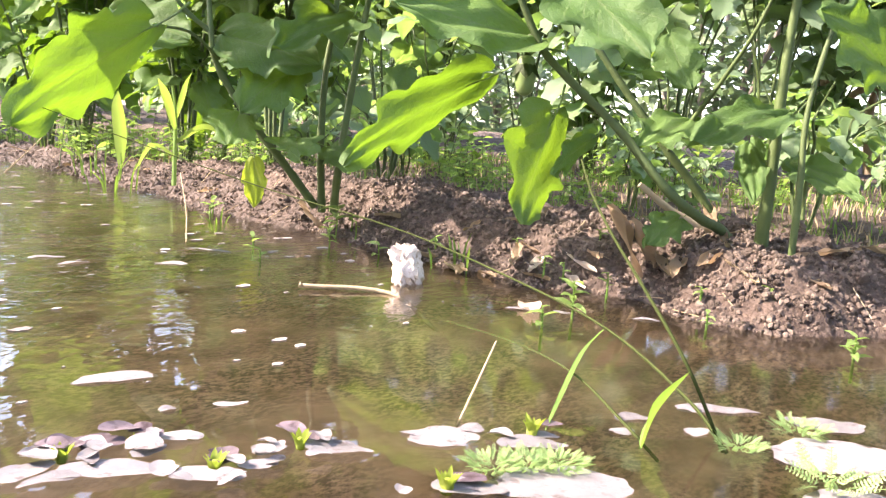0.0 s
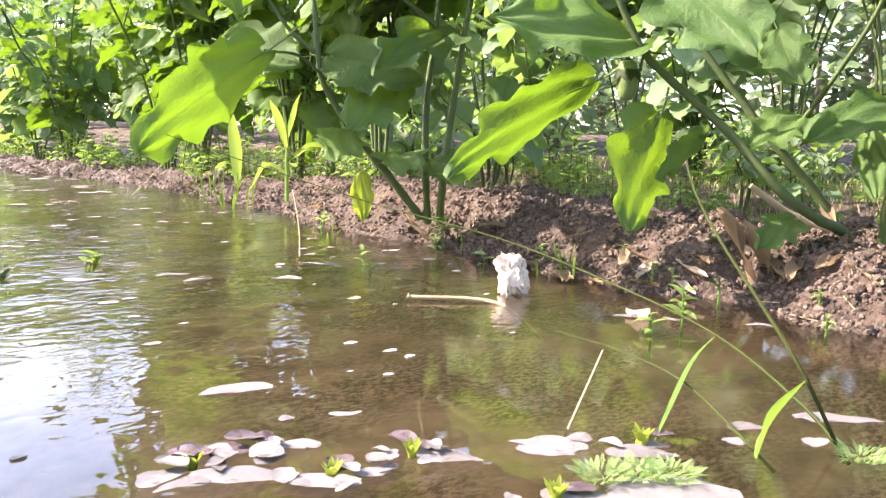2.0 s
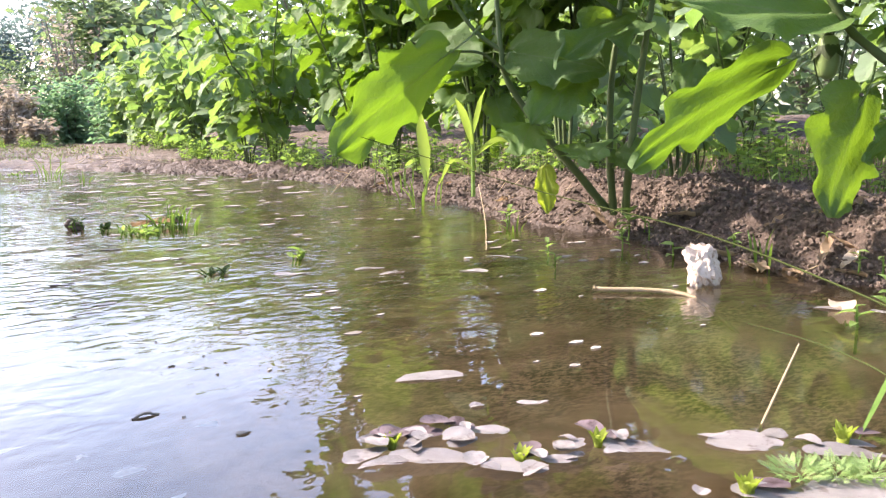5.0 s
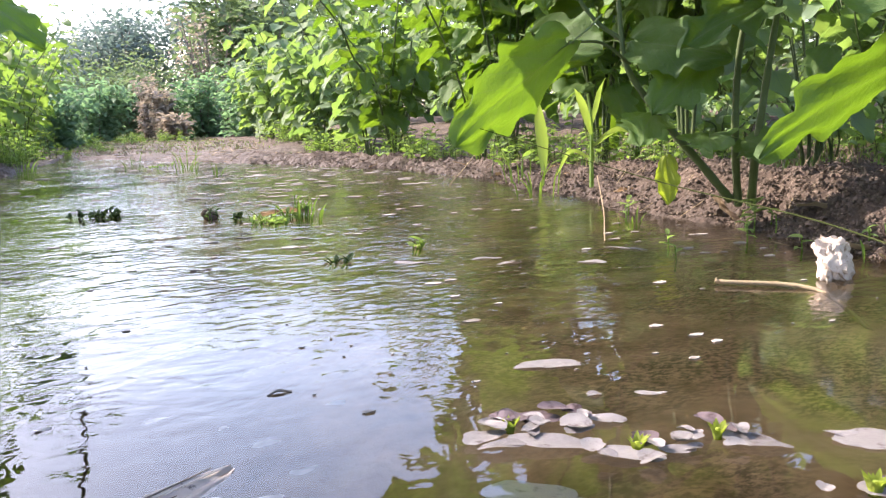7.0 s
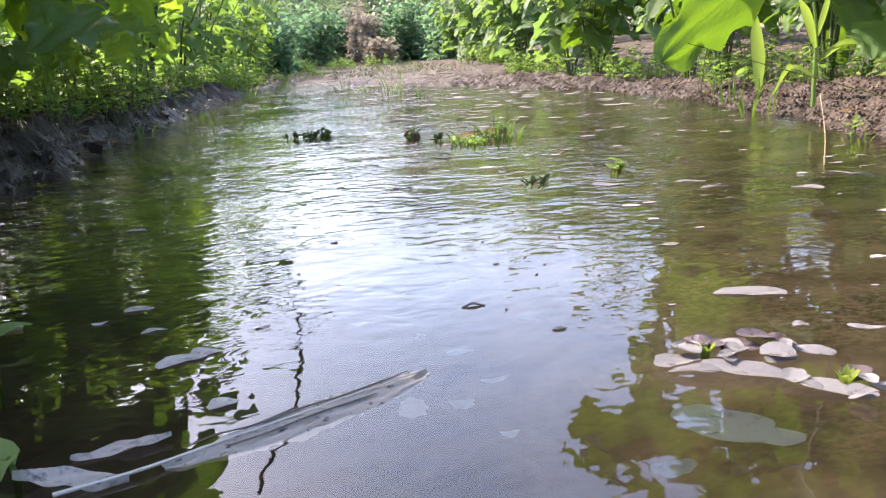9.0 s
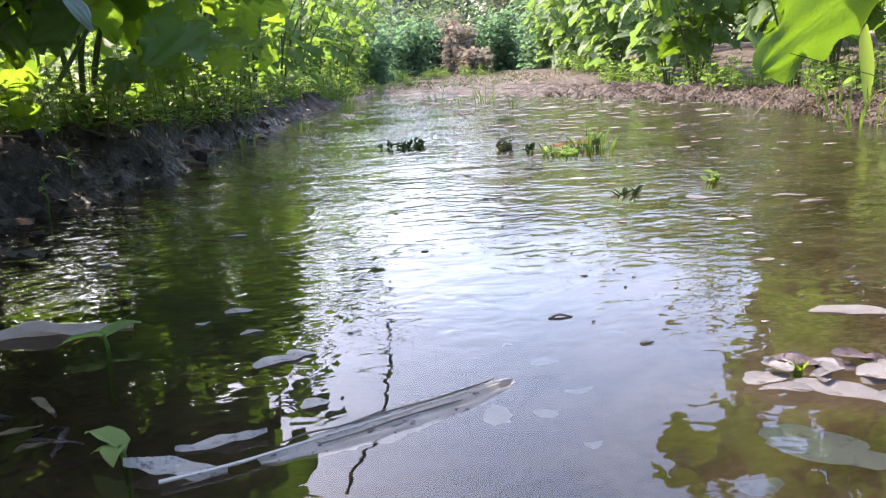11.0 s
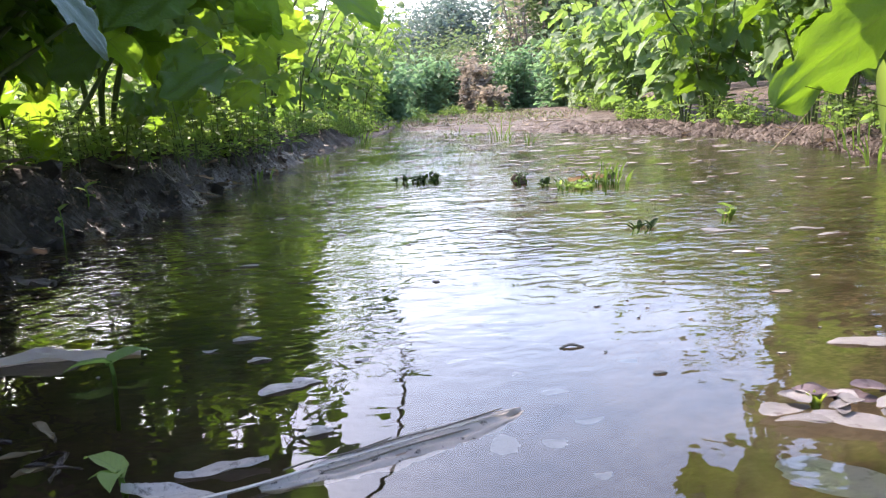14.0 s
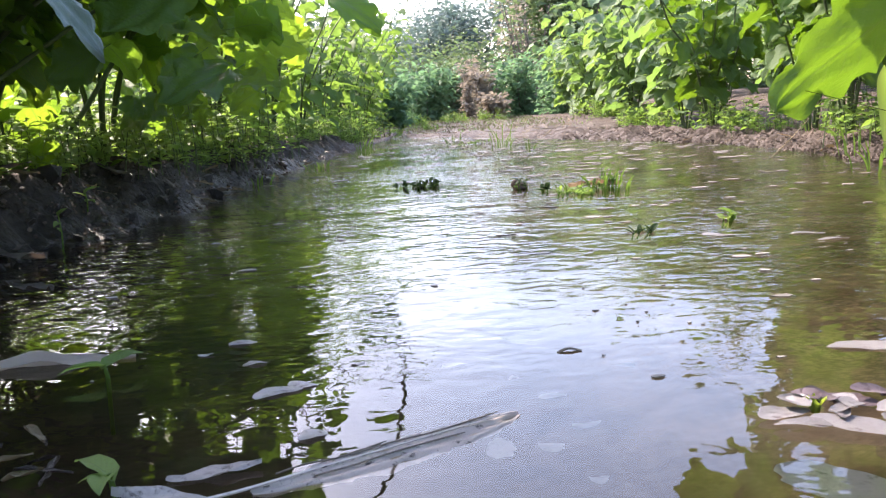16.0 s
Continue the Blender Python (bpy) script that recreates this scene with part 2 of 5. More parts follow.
# Row foliage copy for the left row, with sunlight put into its colour.
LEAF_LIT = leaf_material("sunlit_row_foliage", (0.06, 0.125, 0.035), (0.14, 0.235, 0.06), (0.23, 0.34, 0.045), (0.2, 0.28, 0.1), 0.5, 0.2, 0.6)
SEEDLING = leaf_material("seedling_leaf", (0.10, 0.18, 0.05), (0.22, 0.32, 0.10), (0.36, 0.48, 0.08), (0.2, 0.3, 0.1), 0.45)
FERN = leaf_material("feathery_leaf", (0.24, 0.37, 0.14), (0.42, 0.56, 0.26), (0.50, 0.66, 0.18), (0.2, 0.3, 0.08), 0.4)
LEAF_YELLOW = leaf_material("yellowing_leaf", (0.17, 0.23, 0.03), (0.28, 0.33, 0.05), (0.40, 0.48, 0.03), (0.3, 0.36, 0.1), 0.5)
WEED = leaf_material("weed_leaf", (0.07, 0.14, 0.03), (0.16, 0.26, 0.06), (0.30, 0.42, 0.06), (0.15, 0.25, 0.06), 0.48)
WEED_DARK = leaf_material("dark_weed_leaf", (0.035, 0.06, 0.025), (0.08, 0.12, 0.045), (0.07, 0.12, 0.02), (0.06, 0.09, 0.03), 0.3)
SCRUB = leaf_material("scrub_leaf", (0.07, 0.11, 0.06), (0.17, 0.22, 0.12), (0.22, 0.29, 0.10), (0.1, 0.15, 0.06), 0.4, 0.15, 0.7)
SCRUB_DRY = plain_material("dead_scrub", (0.27, 0.235, 0.19), (0.46, 0.40, 0.33), 20.0, 0.9, glow=(0.32, 0.27, 0.20))
SCRUB_TEAL = leaf_material("bluish_scrub_leaf", (0.08, 0.16, 0.09), (0.17, 0.27, 0.15), (0.25, 0.40, 0.16), (0.1, 0.15, 0.06), 0.45, 0.15, 0.6)
# Distance haze is put into this pale grey-green.
TREE_LEAF = leaf_material("hazed_tree_leaf", (0.11, 0.15, 0.13), (0.21, 0.26, 0.24), (0.17, 0.23, 0.17), (0.1, 0.15, 0.1), 0.35, 0.3, 0.7)
STEM = plain_material("eggplant_stem", (0.03, 0.05, 0.016), (0.095, 0.135, 0.04), 60.0, 0.6, 0.4)
FRUIT = plain_material("unripe_fruit", (0.10, 0.15, 0.05), (0.19, 0.25, 0.10), 40.0, 0.4, 0.1)
STEM_OLD = plain_material("woody_stem", (0.13, 0.10, 0.06), (0.32, 0.27, 0.18), 70.0, 0.8, 0.5)
GRASS = plain_material("grass_blade", (0.06, 0.12, 0.025), (0.13, 0.23, 0.045), 40.0, 0.5, 0.1, glow=(0.2, 0.33, 0.04))
CULM = plain_material("grass_culm", (0.015, 0.022, 0.007), (0.05, 0.062, 0.02), 60.0, 0.95, 0.2, spec=0.05)
MAIZE = plain_material("pale_grass_blade", (0.13, 0.21, 0.06), (0.27, 0.37, 0.13), 40.0, 0.5, 0.1, glow=(0.30, 0.44, 0.06))
STRAW = plain_material("dry_straw", (0.16, 0.12, 0.07), (0.4, 0.32, 0.2), 50.0, 0.8, 0.4)
HUSK = plain_material("dry_leaf", (0.2, 0.145, 0.09), (0.5, 0.4, 0.28), 45.0, 0.85, 0.6, glow=(0.4, 0.28, 0.16))
PALE = plain_material("bleached_leaf", (0.5, 0.42, 0.34), (0.85, 0.78, 0.68), 45.0, 0.75, 0.6, glow=(0.6, 0.5, 0.4))
GREY = spotted_material("soaked_leaf", (0.32, 0.30, 0.29), (0.62, 0.60, 0.58), (0.06, 0.05, 0.04), 70.0, 0.35, 0.6, 0.6)
PAD = spotted_material("floating_pad", (0.19, 0.175, 0.175), (0.44, 0.42, 0.415), (0.11, 0.075, 0.065), 32.0, 0.4, 0.3, 0.5)
LONG = spotted_material("rotting_long_leaf", (0.34, 0.305, 0.28), (0.64, 0.59, 0.55), (0.04, 0.03, 0.025), 55.0, 0.7, 0.15, 0.2)
PAD_OLD = spotted_material("purplish_pad", (0.08, 0.055, 0.065), (0.27, 0.22, 0.235), (0.05, 0.03, 0.03), 40.0, 0.6, 0.8, 0.25)
FLECK = spotted_material("scum_fleck", (0.09, 0.075, 0.06), (0.36, 0.33, 0.30), (0.10, 0.08, 0.06), 30.0, 0.6, 0.5, 0.2)
CRUMPLED = spotted_material("crumpled_leaf", (0.30, 0.235, 0.185), (0.70, 0.62, 0.54), (0.2, 0.13, 0.08), 60.0, 0.8, 0.5, 0.2)
BUD = leaf_material("bud_leaf", (0.2, 0.27, 0.04), (0.34, 0.40, 0.07), (0.5, 0.56, 0.05), (0.3, 0.36, 0.1), 0.4)
SUNK = spotted_material("awash_leaf", (0.34, 0.38, 0.40), (0.60, 0.65, 0.69), (0.24, 0.27, 0.28), 60.0, 0.5, 0.3, 0.4)
CLOD = plain_material("soil_clod", (0.022, 0.016, 0.012), (0.195, 0.15, 0.118), 90.0, 0.95, 0.8, 0.006)
MUD = plain_material("wet_mud", (0.010, 0.008, 0.006), (0.06, 0.045, 0.034), 80.0, 0.32, 0.8, 0.006, 0.6)
BARK = plain_material("grey_bark", (0.1, 0.085, 0.07), (0.28, 0.24, 0.2), 25.0, 0.9, 0.6)


# ---- building blocks ----
def thing(name, at=(0, 0, 0), label="", category="", group="", kind=""):
    ob = new(name)
    ob.location = at
    return tagged(ob, label, category, group, kind)


def mesh_of(bm, name, material, smooth=True):
    me = bpy.data.meshes.new(name)
    bm.to_mesh(me)
    bm.free()
    me.materials.append(material)
    if smooth:
        me.polygons.foreach_set("use_smooth", [True] * len(me.polygons))
        me.set_sharp_from_angle(angle=radians(55))
    return me


def part(name, bm, material, parent, label="", m=None):
    """One mesh object under a thing or a part; bm is a bmesh or a finished mesh."""
    me = bm if isinstance(bm, bpy.types.Mesh) else mesh_of(bm, name, material)
    ob = new(name, me)
    ob.parent = parent
    if m is not None:
        ob.matrix_basis = m
    if label:
        ob["label"] = label
    return ob


def tube(bm, pts, radii, sides=7):
    pts = [Vector(p) for p in pts]
    rings, side = [], None
    for i, p in enumerate(pts):
        d = (pts[min(i + 1, len(pts) - 1)] - pts[max(i - 1, 0)]).normalized()
        side = (side - d * side.dot(d)).normalized() if side is not None and (side - d * side.dot(d)).length > 1e-4 else d.orthogonal().normalized()
        up = d.cross(side)
        r = radii[i] if hasattr(radii, "__len__") else radii
        rings.append([bm.verts.new(p + (side * math.cos(a) + up * math.sin(a)) * r) for a in (k * math.tau / sides for k in range(sides))])
    for a, b in zip(rings, rings[1:]):
        for k in range(sides):
            bm.faces.new((a[k], a[(k + 1) % sides], b[(k + 1) % sides], b[k]))
    bm.faces.new(rings[0][::-1])
    bm.faces.new(rings[-1])
    return bm


def smooth_path(pts, n=6):
    """Catmull-Rom through the points."""
    P = [Vector(p) for p in pts]
    P = [P[0] * 2 - P[1]] + P + [P[-1] * 2 - P[-2]]
    out = []
    for i in range(1, len(P) - 2):
        for k in range(n):
            t = k / n
            a, b, c, d = P[i - 1], P[i], P[i + 1], P[i + 2]
            out.append(0.5 * (2 * b + (c - a) * t + (2 * a - 5 * b + 4 * c - d) * t * t + (3 * b - a - 3 * c + d) * t ** 3))
    return out + [P[-2]]


def lerp(a, b, t):
    return a + (b - a) * t


def leaf_arrays(seed, width=0.62, nx=11, ny=6, lobes=3.0, lobe=0.12, droop=0.25, fold=0.18, wave=0.035, stalk=0.3, sharp=0.75):
    """A leaf 1 long along +y, upper side +z, with its stalk behind the origin: vertices, faces, uvs of the vertices.
    Ovate with an uneven, bluntly lobed margin, broadest in the lower third."""
    r = random.Random(seed)
    ph, ph2, side = r.uniform(0, 6), r.uniform(0, 6), r.uniform(-0.05, 0.05)
    V, F, U = [], [], []
    for i in range(nx + 1):
        u = i / nx
        prof = math.sin(math.pi * min(1, u ** sharp * 0.985 + 0.015)) ** 0.75
        for j in range(ny + 1):
            v = j / ny * 2 - 1
            s, e = (1 if v > 0 else -1), abs(v)
            tooth = (lobes * u + (ph + s * 0.8) / math.tau) % 1.0
            cut = 1.0 - 2.0 * abs(2.0 * tooth - 1.0) ** 1.7
            lob = 1 + 1.15 * lobe * cut * e ** 2 + lobe * (0.5 * math.sin(26 * u + ph2 * s) * e ** 4 + 0.35 * math.sin(43 * u + ph * s) * e ** 6)
            x = v * width * 0.5 * prof * lob + side * math.sin(u * 3)
            y = u - 0.06 * e * (1 - u) * (1 + math.sin(7 * u + ph)) + (0.12 * e ** 1.5 + 0.5 * lobe * cut * e ** 3) * prof * (u - 0.25)
            z = -droop * u * u + fold * e ** 1.3 * prof * 0.5 + wave * math.sin(15 * u + ph + v * 2.0) * e ** 1.5 + 0.5 * wave * math.sin(8 * v + 6 * u + ph2)
            z += 0.35 * wave * math.sin(31 * u + ph2 + 2 * s) * e ** 3 - 0.25 * fold * max(0.0, e - 0.7) * (1 + math.sin(11 * u + ph2))
            V.append((x, y, z))
            U.append((u, v * 0.5 + 0.5))
    for i in range(nx):
        for j in range(ny):
            a = i * (ny + 1) + j
            F.append((a, a + 1, a + ny + 2, a + ny + 1))
    if stalk:
        k0 = len(V)
        for q in range(4):
            t = q / 3
            y, z, rad = lerp(-stalk, 0.12, t), lerp(-0.10 * stalk, -0.006, t) - 0.03 * math.sin(t * 3.1), lerp(0.013, 0.006, t)
            for a in range(3):
                V.append((rad * math.cos(a * 2.094), y, z + rad * math.sin(a * 2.094) - droop * max(0, y) ** 2))
                U.append((0.5, 0.5))
        for q in range(3):
            for a in range(3):
                F.append((k0 + q * 3 + a, k0 + q * 3 + (a + 1) % 3, k0 + q * 3 + 3 + (a + 1) % 3, k0 + q * 3 + 3 + a))
    return np.array(V), F, np.array(U)


def array_mesh(name, V, F, U, material):
    me = bpy.data.meshes.new(name)
    me.from_pydata([tuple(v) for v in V], [], F)
    layer = me.uv_layers.new(name="UVMap")
    loops = np.empty(len(me.loops), dtype=np.int32)
    me.loops.foreach_get("vertex_index", loops)
    layer.data.foreach_set("uv", np.asarray(U, dtype=np.float32)[loops].ravel())
    me.materials.append(material)
    me.polygons.foreach_set("use_smooth", [True] * len(me.polygons))
    return me


def merged(name, items, material):
    """Many leaves in one mesh: items are (arrays, matrix)."""
    Vs, Fs, Us, k = [], [], [], 0
    for (V, F, U), m in items:
        M = np.array(m)
        Vs.append(V @ M[:3, :3].T + M[:3, 3])
        Fs += [tuple(i + k for i in f) for f in F]
        Us.append(U)
        k += len(V)
    return array_mesh(name, np.concatenate(Vs), Fs, np.concatenate(Us), material)


def leaf_matrix(base, way, size, roll=0.0, up=(0, 0, 1)):
    """Places a leaf with its base at a point, running along way, upper side up, turned about its length by roll degrees."""
    y = Vector(way).normalized()
    x = y.cross(Vector(up))
    x = x.normalized() if x.length > 1e-3 else y.orthogonal().normalized()
    z = x.cross(y)
    m = Matrix((x, y, z)).transposed().to_4x4()
    return Matrix.Translation(base) @ m @ Matrix.Rotation(radians(roll), 4, "Y") @ Matrix.Scale(size, 4)


BIG = [leaf_arrays(s, w, 18, 8, l, lb, d, f, wv) for s, w, l, lb, d, f, wv in (
    (1, 0.70, 3.0, 0.17, 0.26, 0.20, 0.040), (2, 0.80, 2.5, 0.20, 0.16, 0.28, 0.055), (3, 0.64, 3.5, 0.15, 0.40, 0.15, 0.045),
    (4, 0.74, 2.8, 0.21, 0.10, 0.30, 0.060), (5, 0.68, 3.2, 0.14, 0.50, 0.22, 0.040), (6, 0.84, 2.6, 0.18, 0.22, 0.12, 0.065))]
FINE = [leaf_arrays(s, w, 40, 14, l, lb, d, f, wv) for s, w, l, lb, d, f, wv in (
    (11, 0.74, 3.6, 0.17, 0.10, 0.10, 0.034), (12, 0.84, 3.4, 0.19, 0.05, 0.08, 0.036), (13, 0.70, 4.0, 0.15, 0.14, 0.08, 0.034),
    (14, 0.78, 3.3, 0.18, 0.06, 0.14, 0.040), (15, 0.72, 3.8, 0.15, 0.18, 0.11, 0.032), (16, 0.80, 2.8, 0.09, 0.08, 0.07, 0.036))]
LEFT_MESH = [array_mesh("leaf", *a, LEAF_LEFT) for a in FINE]
FINE_MESH = [array_mesh("leaf", *a, LEAF) for a in FINE]
BACKLIT_MESH = [array_mesh("leaf", *a, LEAF_BACKLIT) for a in BIG]
SHADE_MESH = [array_mesh("leaf", *a, LEAF_SHADE) for a in BIG]
BIG_MESH = [array_mesh("leaf", *a, LEAF) for a in BIG]
COARSE = [leaf_arrays(20 + s, 0.72, 8, 4, 2.8, 0.2, 0.15 + 0.08 * s, 0.22, 0.04) for s in range(4)]
TINY = [leaf_arrays(90 + s, 0.5, 2, 2, 2.0, 0.0, 0.3, 0.3, 0.0, 0.0) for s in range(2)]
SMALL = [leaf_arrays(40 + s, w, 4, 2, 2.0, 0.0, 0.2, 0.2, 0.02, 0.25) for s, w in enumerate((0.42, 0.55, 0.34))]


# ---- ground and water ----
def table(v, keys):
    if v <= keys[0][0]:
        return keys[0][1]
    for (a, p), (b, q) in zip(keys, keys[1:]):
        if v <= b:
            t = (v - a) / (b - a)
            return lerp(p, q, t * t * (3 - 2 * t))
    return keys[-1][1]


LEFT_EDGE = ((-1, -0.52), (0.6, -0.56), (1.2, -0.63), (1.45, -0.585), (1.8, -0.555), (1.95, -0.50), (2.45, -0.52), (3.1, -0.47), (3.9, -0.41), (5, -0.335), (6.1, -0.22), (8, -0.2))
RIGHT_EDGE = ((0.0, 1.18), (0.2, 1.09), (0.3, 0.97), (0.4, 0.96), (0.5, 1.02), (0.65, 0.955), (0.9, 0.98), (1.2, 1.05), (1.5, 1.04), (1.8, 1.10),
              (2.1, 1.15), (2.5, 1.165), (3.25, 1.16), (3.6, 1.035), (4.2, 0.81), (4.8, 0.58), (5.6, 0.25), (6.3, -0.12), (8, -0.15))
LEFT_ROW = ((3.0, -0.76), (4.0, -0.68), (5.0, -0.60), (8.0, -0.50), (11.0, -0.60))
RIGHT_ROW = ((2.0, 1.45), (3.2, 1.55), (4.0, 1.42), (5.0, 1.55), (9.0, 1.75), (12, 2.1))


def ease(a, b, v):
    t = min(1, max(0, (v - a) / (b - a)))
    return t * t * (3 - 2 * t)


def fractal(x, y, scale, seed=0.0):
    p = Vector((x * scale, y * scale, seed))
    return noise.noise(p) + 0.5 * noise.noise(p * 2.1) + 0.25 * noise.noise(p * 4.3)


def ground_z(x, y, fine=True):
    wob = 0.04 * noise.noise(Vector((x * 0.8, y * 2.6, 3.0))) + 0.012 * noise.noise(Vector((x * 3.0, y * 9.0, 3.0))) if abs(x) < 4 and y < 12 else 0.0
    xl, xr = table(y, LEFT_EDGE) + wob, table(y, RIGHT_EDGE) + wob
    if xl < x < xr:
        d = min(x - xl, xr - x)
        z = -0.006 - 0.024 * ease(0.0, 0.42, d) - 0.012 * ease(0.0, 0.05, d) - 0.06 * ease(0.35, -0.02, x) * ease(0.0, 0.12, x - xl)
        rough = 0.006
    elif x <= xl:
        s = xl - x
        crest = lerp(0.11, 0.075, ease(2, 6, y)) + 0.03 * noise.noise(Vector((y * 3.0, 1.0, 4.0)))
        z = -0.006 + crest * ease(0.0, 0.20 + 0.05 * noise.noise(Vector((y * 2.0, 3.0, 4.0))), s) - (crest - 0.02) * ease(0.75, 1.1, s) + 0.10 * ease(1.5, 1.8, s)
        rough = 0.06 * ease(-0.01, 0.09, s) * (1 - 0.5 * ease(0.3, 0.6, s)) + 0.005
    else:
        s = x - xr
        crest = 0.078 + 0.02 * noise.noise(Vector((y * 2.2, 0.0, 8.0)))
        crest = lerp(crest, 0.028 + 0.025 * noise.noise(Vector((y * 3.1, 2.0, 1.0))), ease(1.6, 2.5, y))
        z = -0.006 + crest * ease(0.0, lerp(0.20, 0.34, ease(1.6, 2.5, y)), s) - (crest + 0.003 + 0.014 * noise.noise(Vector((x * 2.0, y * 1.6, 6.0)))) * ease(0.42, 0.72, s) + 0.05 * ease(1.2, 1.5, s) + 0.16 * ease(1.6, 4.0, s)
        rough = 0.034 * ease(0, 0.07, s) * (1 - 0.75 * ease(0.45, 0.75, s)) + 0.004
    if y > 4.2 and -1.2 < x < 2.2:
        flat = 0.012 + 0.016 * noise.noise(Vector((x * 1.3, y * 0.9, 7.0))) + 0.02 * ease(6.5, 10.0, y)
        away = ease(-0.75, -0.45, x) * (1 - ease(1.05, 1.4, x))
        if not xl < x < xr:
            z = lerp(z, flat, away * ease(4.2, 6.0, y))
            rough = lerp(rough, 0.012, away * ease(4.2, 6.0, y))
    if fine:
        z += rough * (0.5 * fractal(x, y, 7.0) + 0.5 * fractal(x, y, 22.0, 5.0) + 0.35 * (0.5 - abs(fractal(x, y, 45.0, 2.0))))
    return z


def grid_lines(lo, hi, step, far):
    inner = [lo + i * step for i in range(int(round((hi - lo) / step)) + 1)]
    out, d = [], step
    v = hi
    while v < far:
        d *= 1.35
        v += d
        out.append(v)
    back, d, v = [], step, lo
    while v > -far:
        d *= 1.35
        v -= d
        back.append(v)
    return back[::-1] + inner + out


gx, gy = grid_lines(-1.3, 2.3, 0.018, 400), grid_lines(-0.3, 5.0, 0.022, 400)
gv = [(x, y, ground_z(x, y)) for y in gy for x in gx]
w = len(gx)
gf = [(j * w + i, j * w + i + 1, (j + 1) * w + i + 1, (j + 1) * w + i) for j in range(len(gy) - 1) for i in range(w - 1)]
me = bpy.data.meshes.new("ground")
me.from_pydata(gv, [], gf)
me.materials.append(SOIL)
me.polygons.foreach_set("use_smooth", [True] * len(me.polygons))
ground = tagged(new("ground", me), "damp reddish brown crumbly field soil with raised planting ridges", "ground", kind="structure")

bm = bmesh.new()
bmesh.ops.create_grid(bm, x_segments=2, y_segments=2, size=1)
bmesh.ops.scale(bm, vec=(2.6, 9.0, 1), verts=bm.verts)
bmesh.ops.translate(bm, vec=(1.0, 2.0, 0.0), verts=bm.verts)
tagged(new("water", mesh_of(bm, "water", WATER)), "shallow muddy brown water standing in the furrow, rippled and reflecting sky", "water", kind="structure")


def surface(x, y):
    """The height on which a thing rests at x, y: the soil, or the water where it lies deeper."""
    return max(0.0, ground_z(x, y))


# ---- eggplants ----
def stem_part(plant, pts, r0, r1, material=STEM, name="stem", sides=8):
    path = smooth_path(pts, 5)
    radii = [lerp(r0, r1, i / (len(path) - 1)) * (1 + 0.08 * math.sin(i * 2.3)) for i in range(len(path))]
    return part(name, tube(bmesh.new(), path, radii, sides), material, plant)


def grow(height, seed, branches=3, spread=0.30, leaves=14, first=0.3, size=(0.08, 0.165), lean=(0, 0)):
    """Branch lines and leaf places of one bushy plant about its foot."""
    r = random.Random(seed)
    lines, places = [], []
    turn = r.uniform(0, 6.28)
    for b in range(branches):
        az = turn + b * math.tau / branches + r.uniform(-0.4, 0.4)
        reach = spread * r.uniform(0.6, 1.15)
        hh = height * r.uniform(0.8, 1.05)
        fork = r.uniform(0.05, 0.14)
        pts = [(0.01 * math.cos(az), 0.01 * math.sin(az), -0.02)]
        for k in range(1, 6):
            t = k / 5
            pts.append((math.cos(az) * reach * t ** 1.2 + r.uniform(-0.02, 0.02) + lean[0] * t, math.sin(az) * reach * t ** 1.2 + r.uniform(-0.02, 0.02) + lean[1] * t,
                        fork * min(1, t * 4) + (hh - fork) * t ** 0.9))
        lines.append(pts)
        path = smooth_path(pts, 6)
        for k in range(leaves):
            t = first + (1 - first) * (k + r.random()) / leaves
            p = path[min(len(path) - 1, int(t * len(path)))]
            a = k * 2.4 + r.uniform(-0.5, 0.5) + az
            out = Vector((math.cos(a), math.sin(a), r.uniform(-0.1, 0.6)))
            base = p + out.normalized() * r.uniform(0.03, 0.08)
            way = Vector((math.cos(a), math.sin(a), r.uniform(-0.9, 0.25)))
            places.append((base, way, r.uniform(*size) * (1 - 0.25 * t), r.uniform(-35, 35), r.randrange(6)))
    return lines, places


def eggplant(foot, height, seed, branches=3, leaves=14, spread=0.3, first=0.3, label="", meshes=BIG_MESH, lean=(0, 0), r0=0.0055, canopy=9.0):
    """A plant with every stem and leaf a part of its own."""
    plant = thing("eggplant_plant", (foot[0], foot[1], ground_z(*foot[:2], False)), label or "bushy green eggplant plant with broad lobed leaves on the soil ridge", "plant", "eggplants along the furrow")
    lines, places = grow(height, seed, branches, spread, leaves, first, lean=lean)
    for pts in lines:
        stem_part(plant, pts, r0, 0.0035)
    for base, way, size, roll, kind in places:
        # Leaves above the canopy height take the darkened copy as shade.
        part("leaf", (SHADE_MESH if base.z > canopy else meshes)[kind], LEAF, plant, m=leaf_matrix(base, way, size, roll))
    return plant


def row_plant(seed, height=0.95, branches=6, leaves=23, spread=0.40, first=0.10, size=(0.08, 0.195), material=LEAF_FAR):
    """A plant farther down the rows: stems, and one mesh of foliage."""
    plant = thing("eggplant_plant", (0, 0, -50), "dense green eggplant plant in the row along the furrow", "plant", "eggplants along the furrow")
    lines, places = grow(height, seed, branches, spread, leaves, first, size)
    for pts in lines:
        stem_part(plant, pts, 0.0055, 0.002, sides=5)
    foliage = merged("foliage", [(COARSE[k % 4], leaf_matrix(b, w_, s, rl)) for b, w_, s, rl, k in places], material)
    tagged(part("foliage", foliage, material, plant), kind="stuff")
    return plant


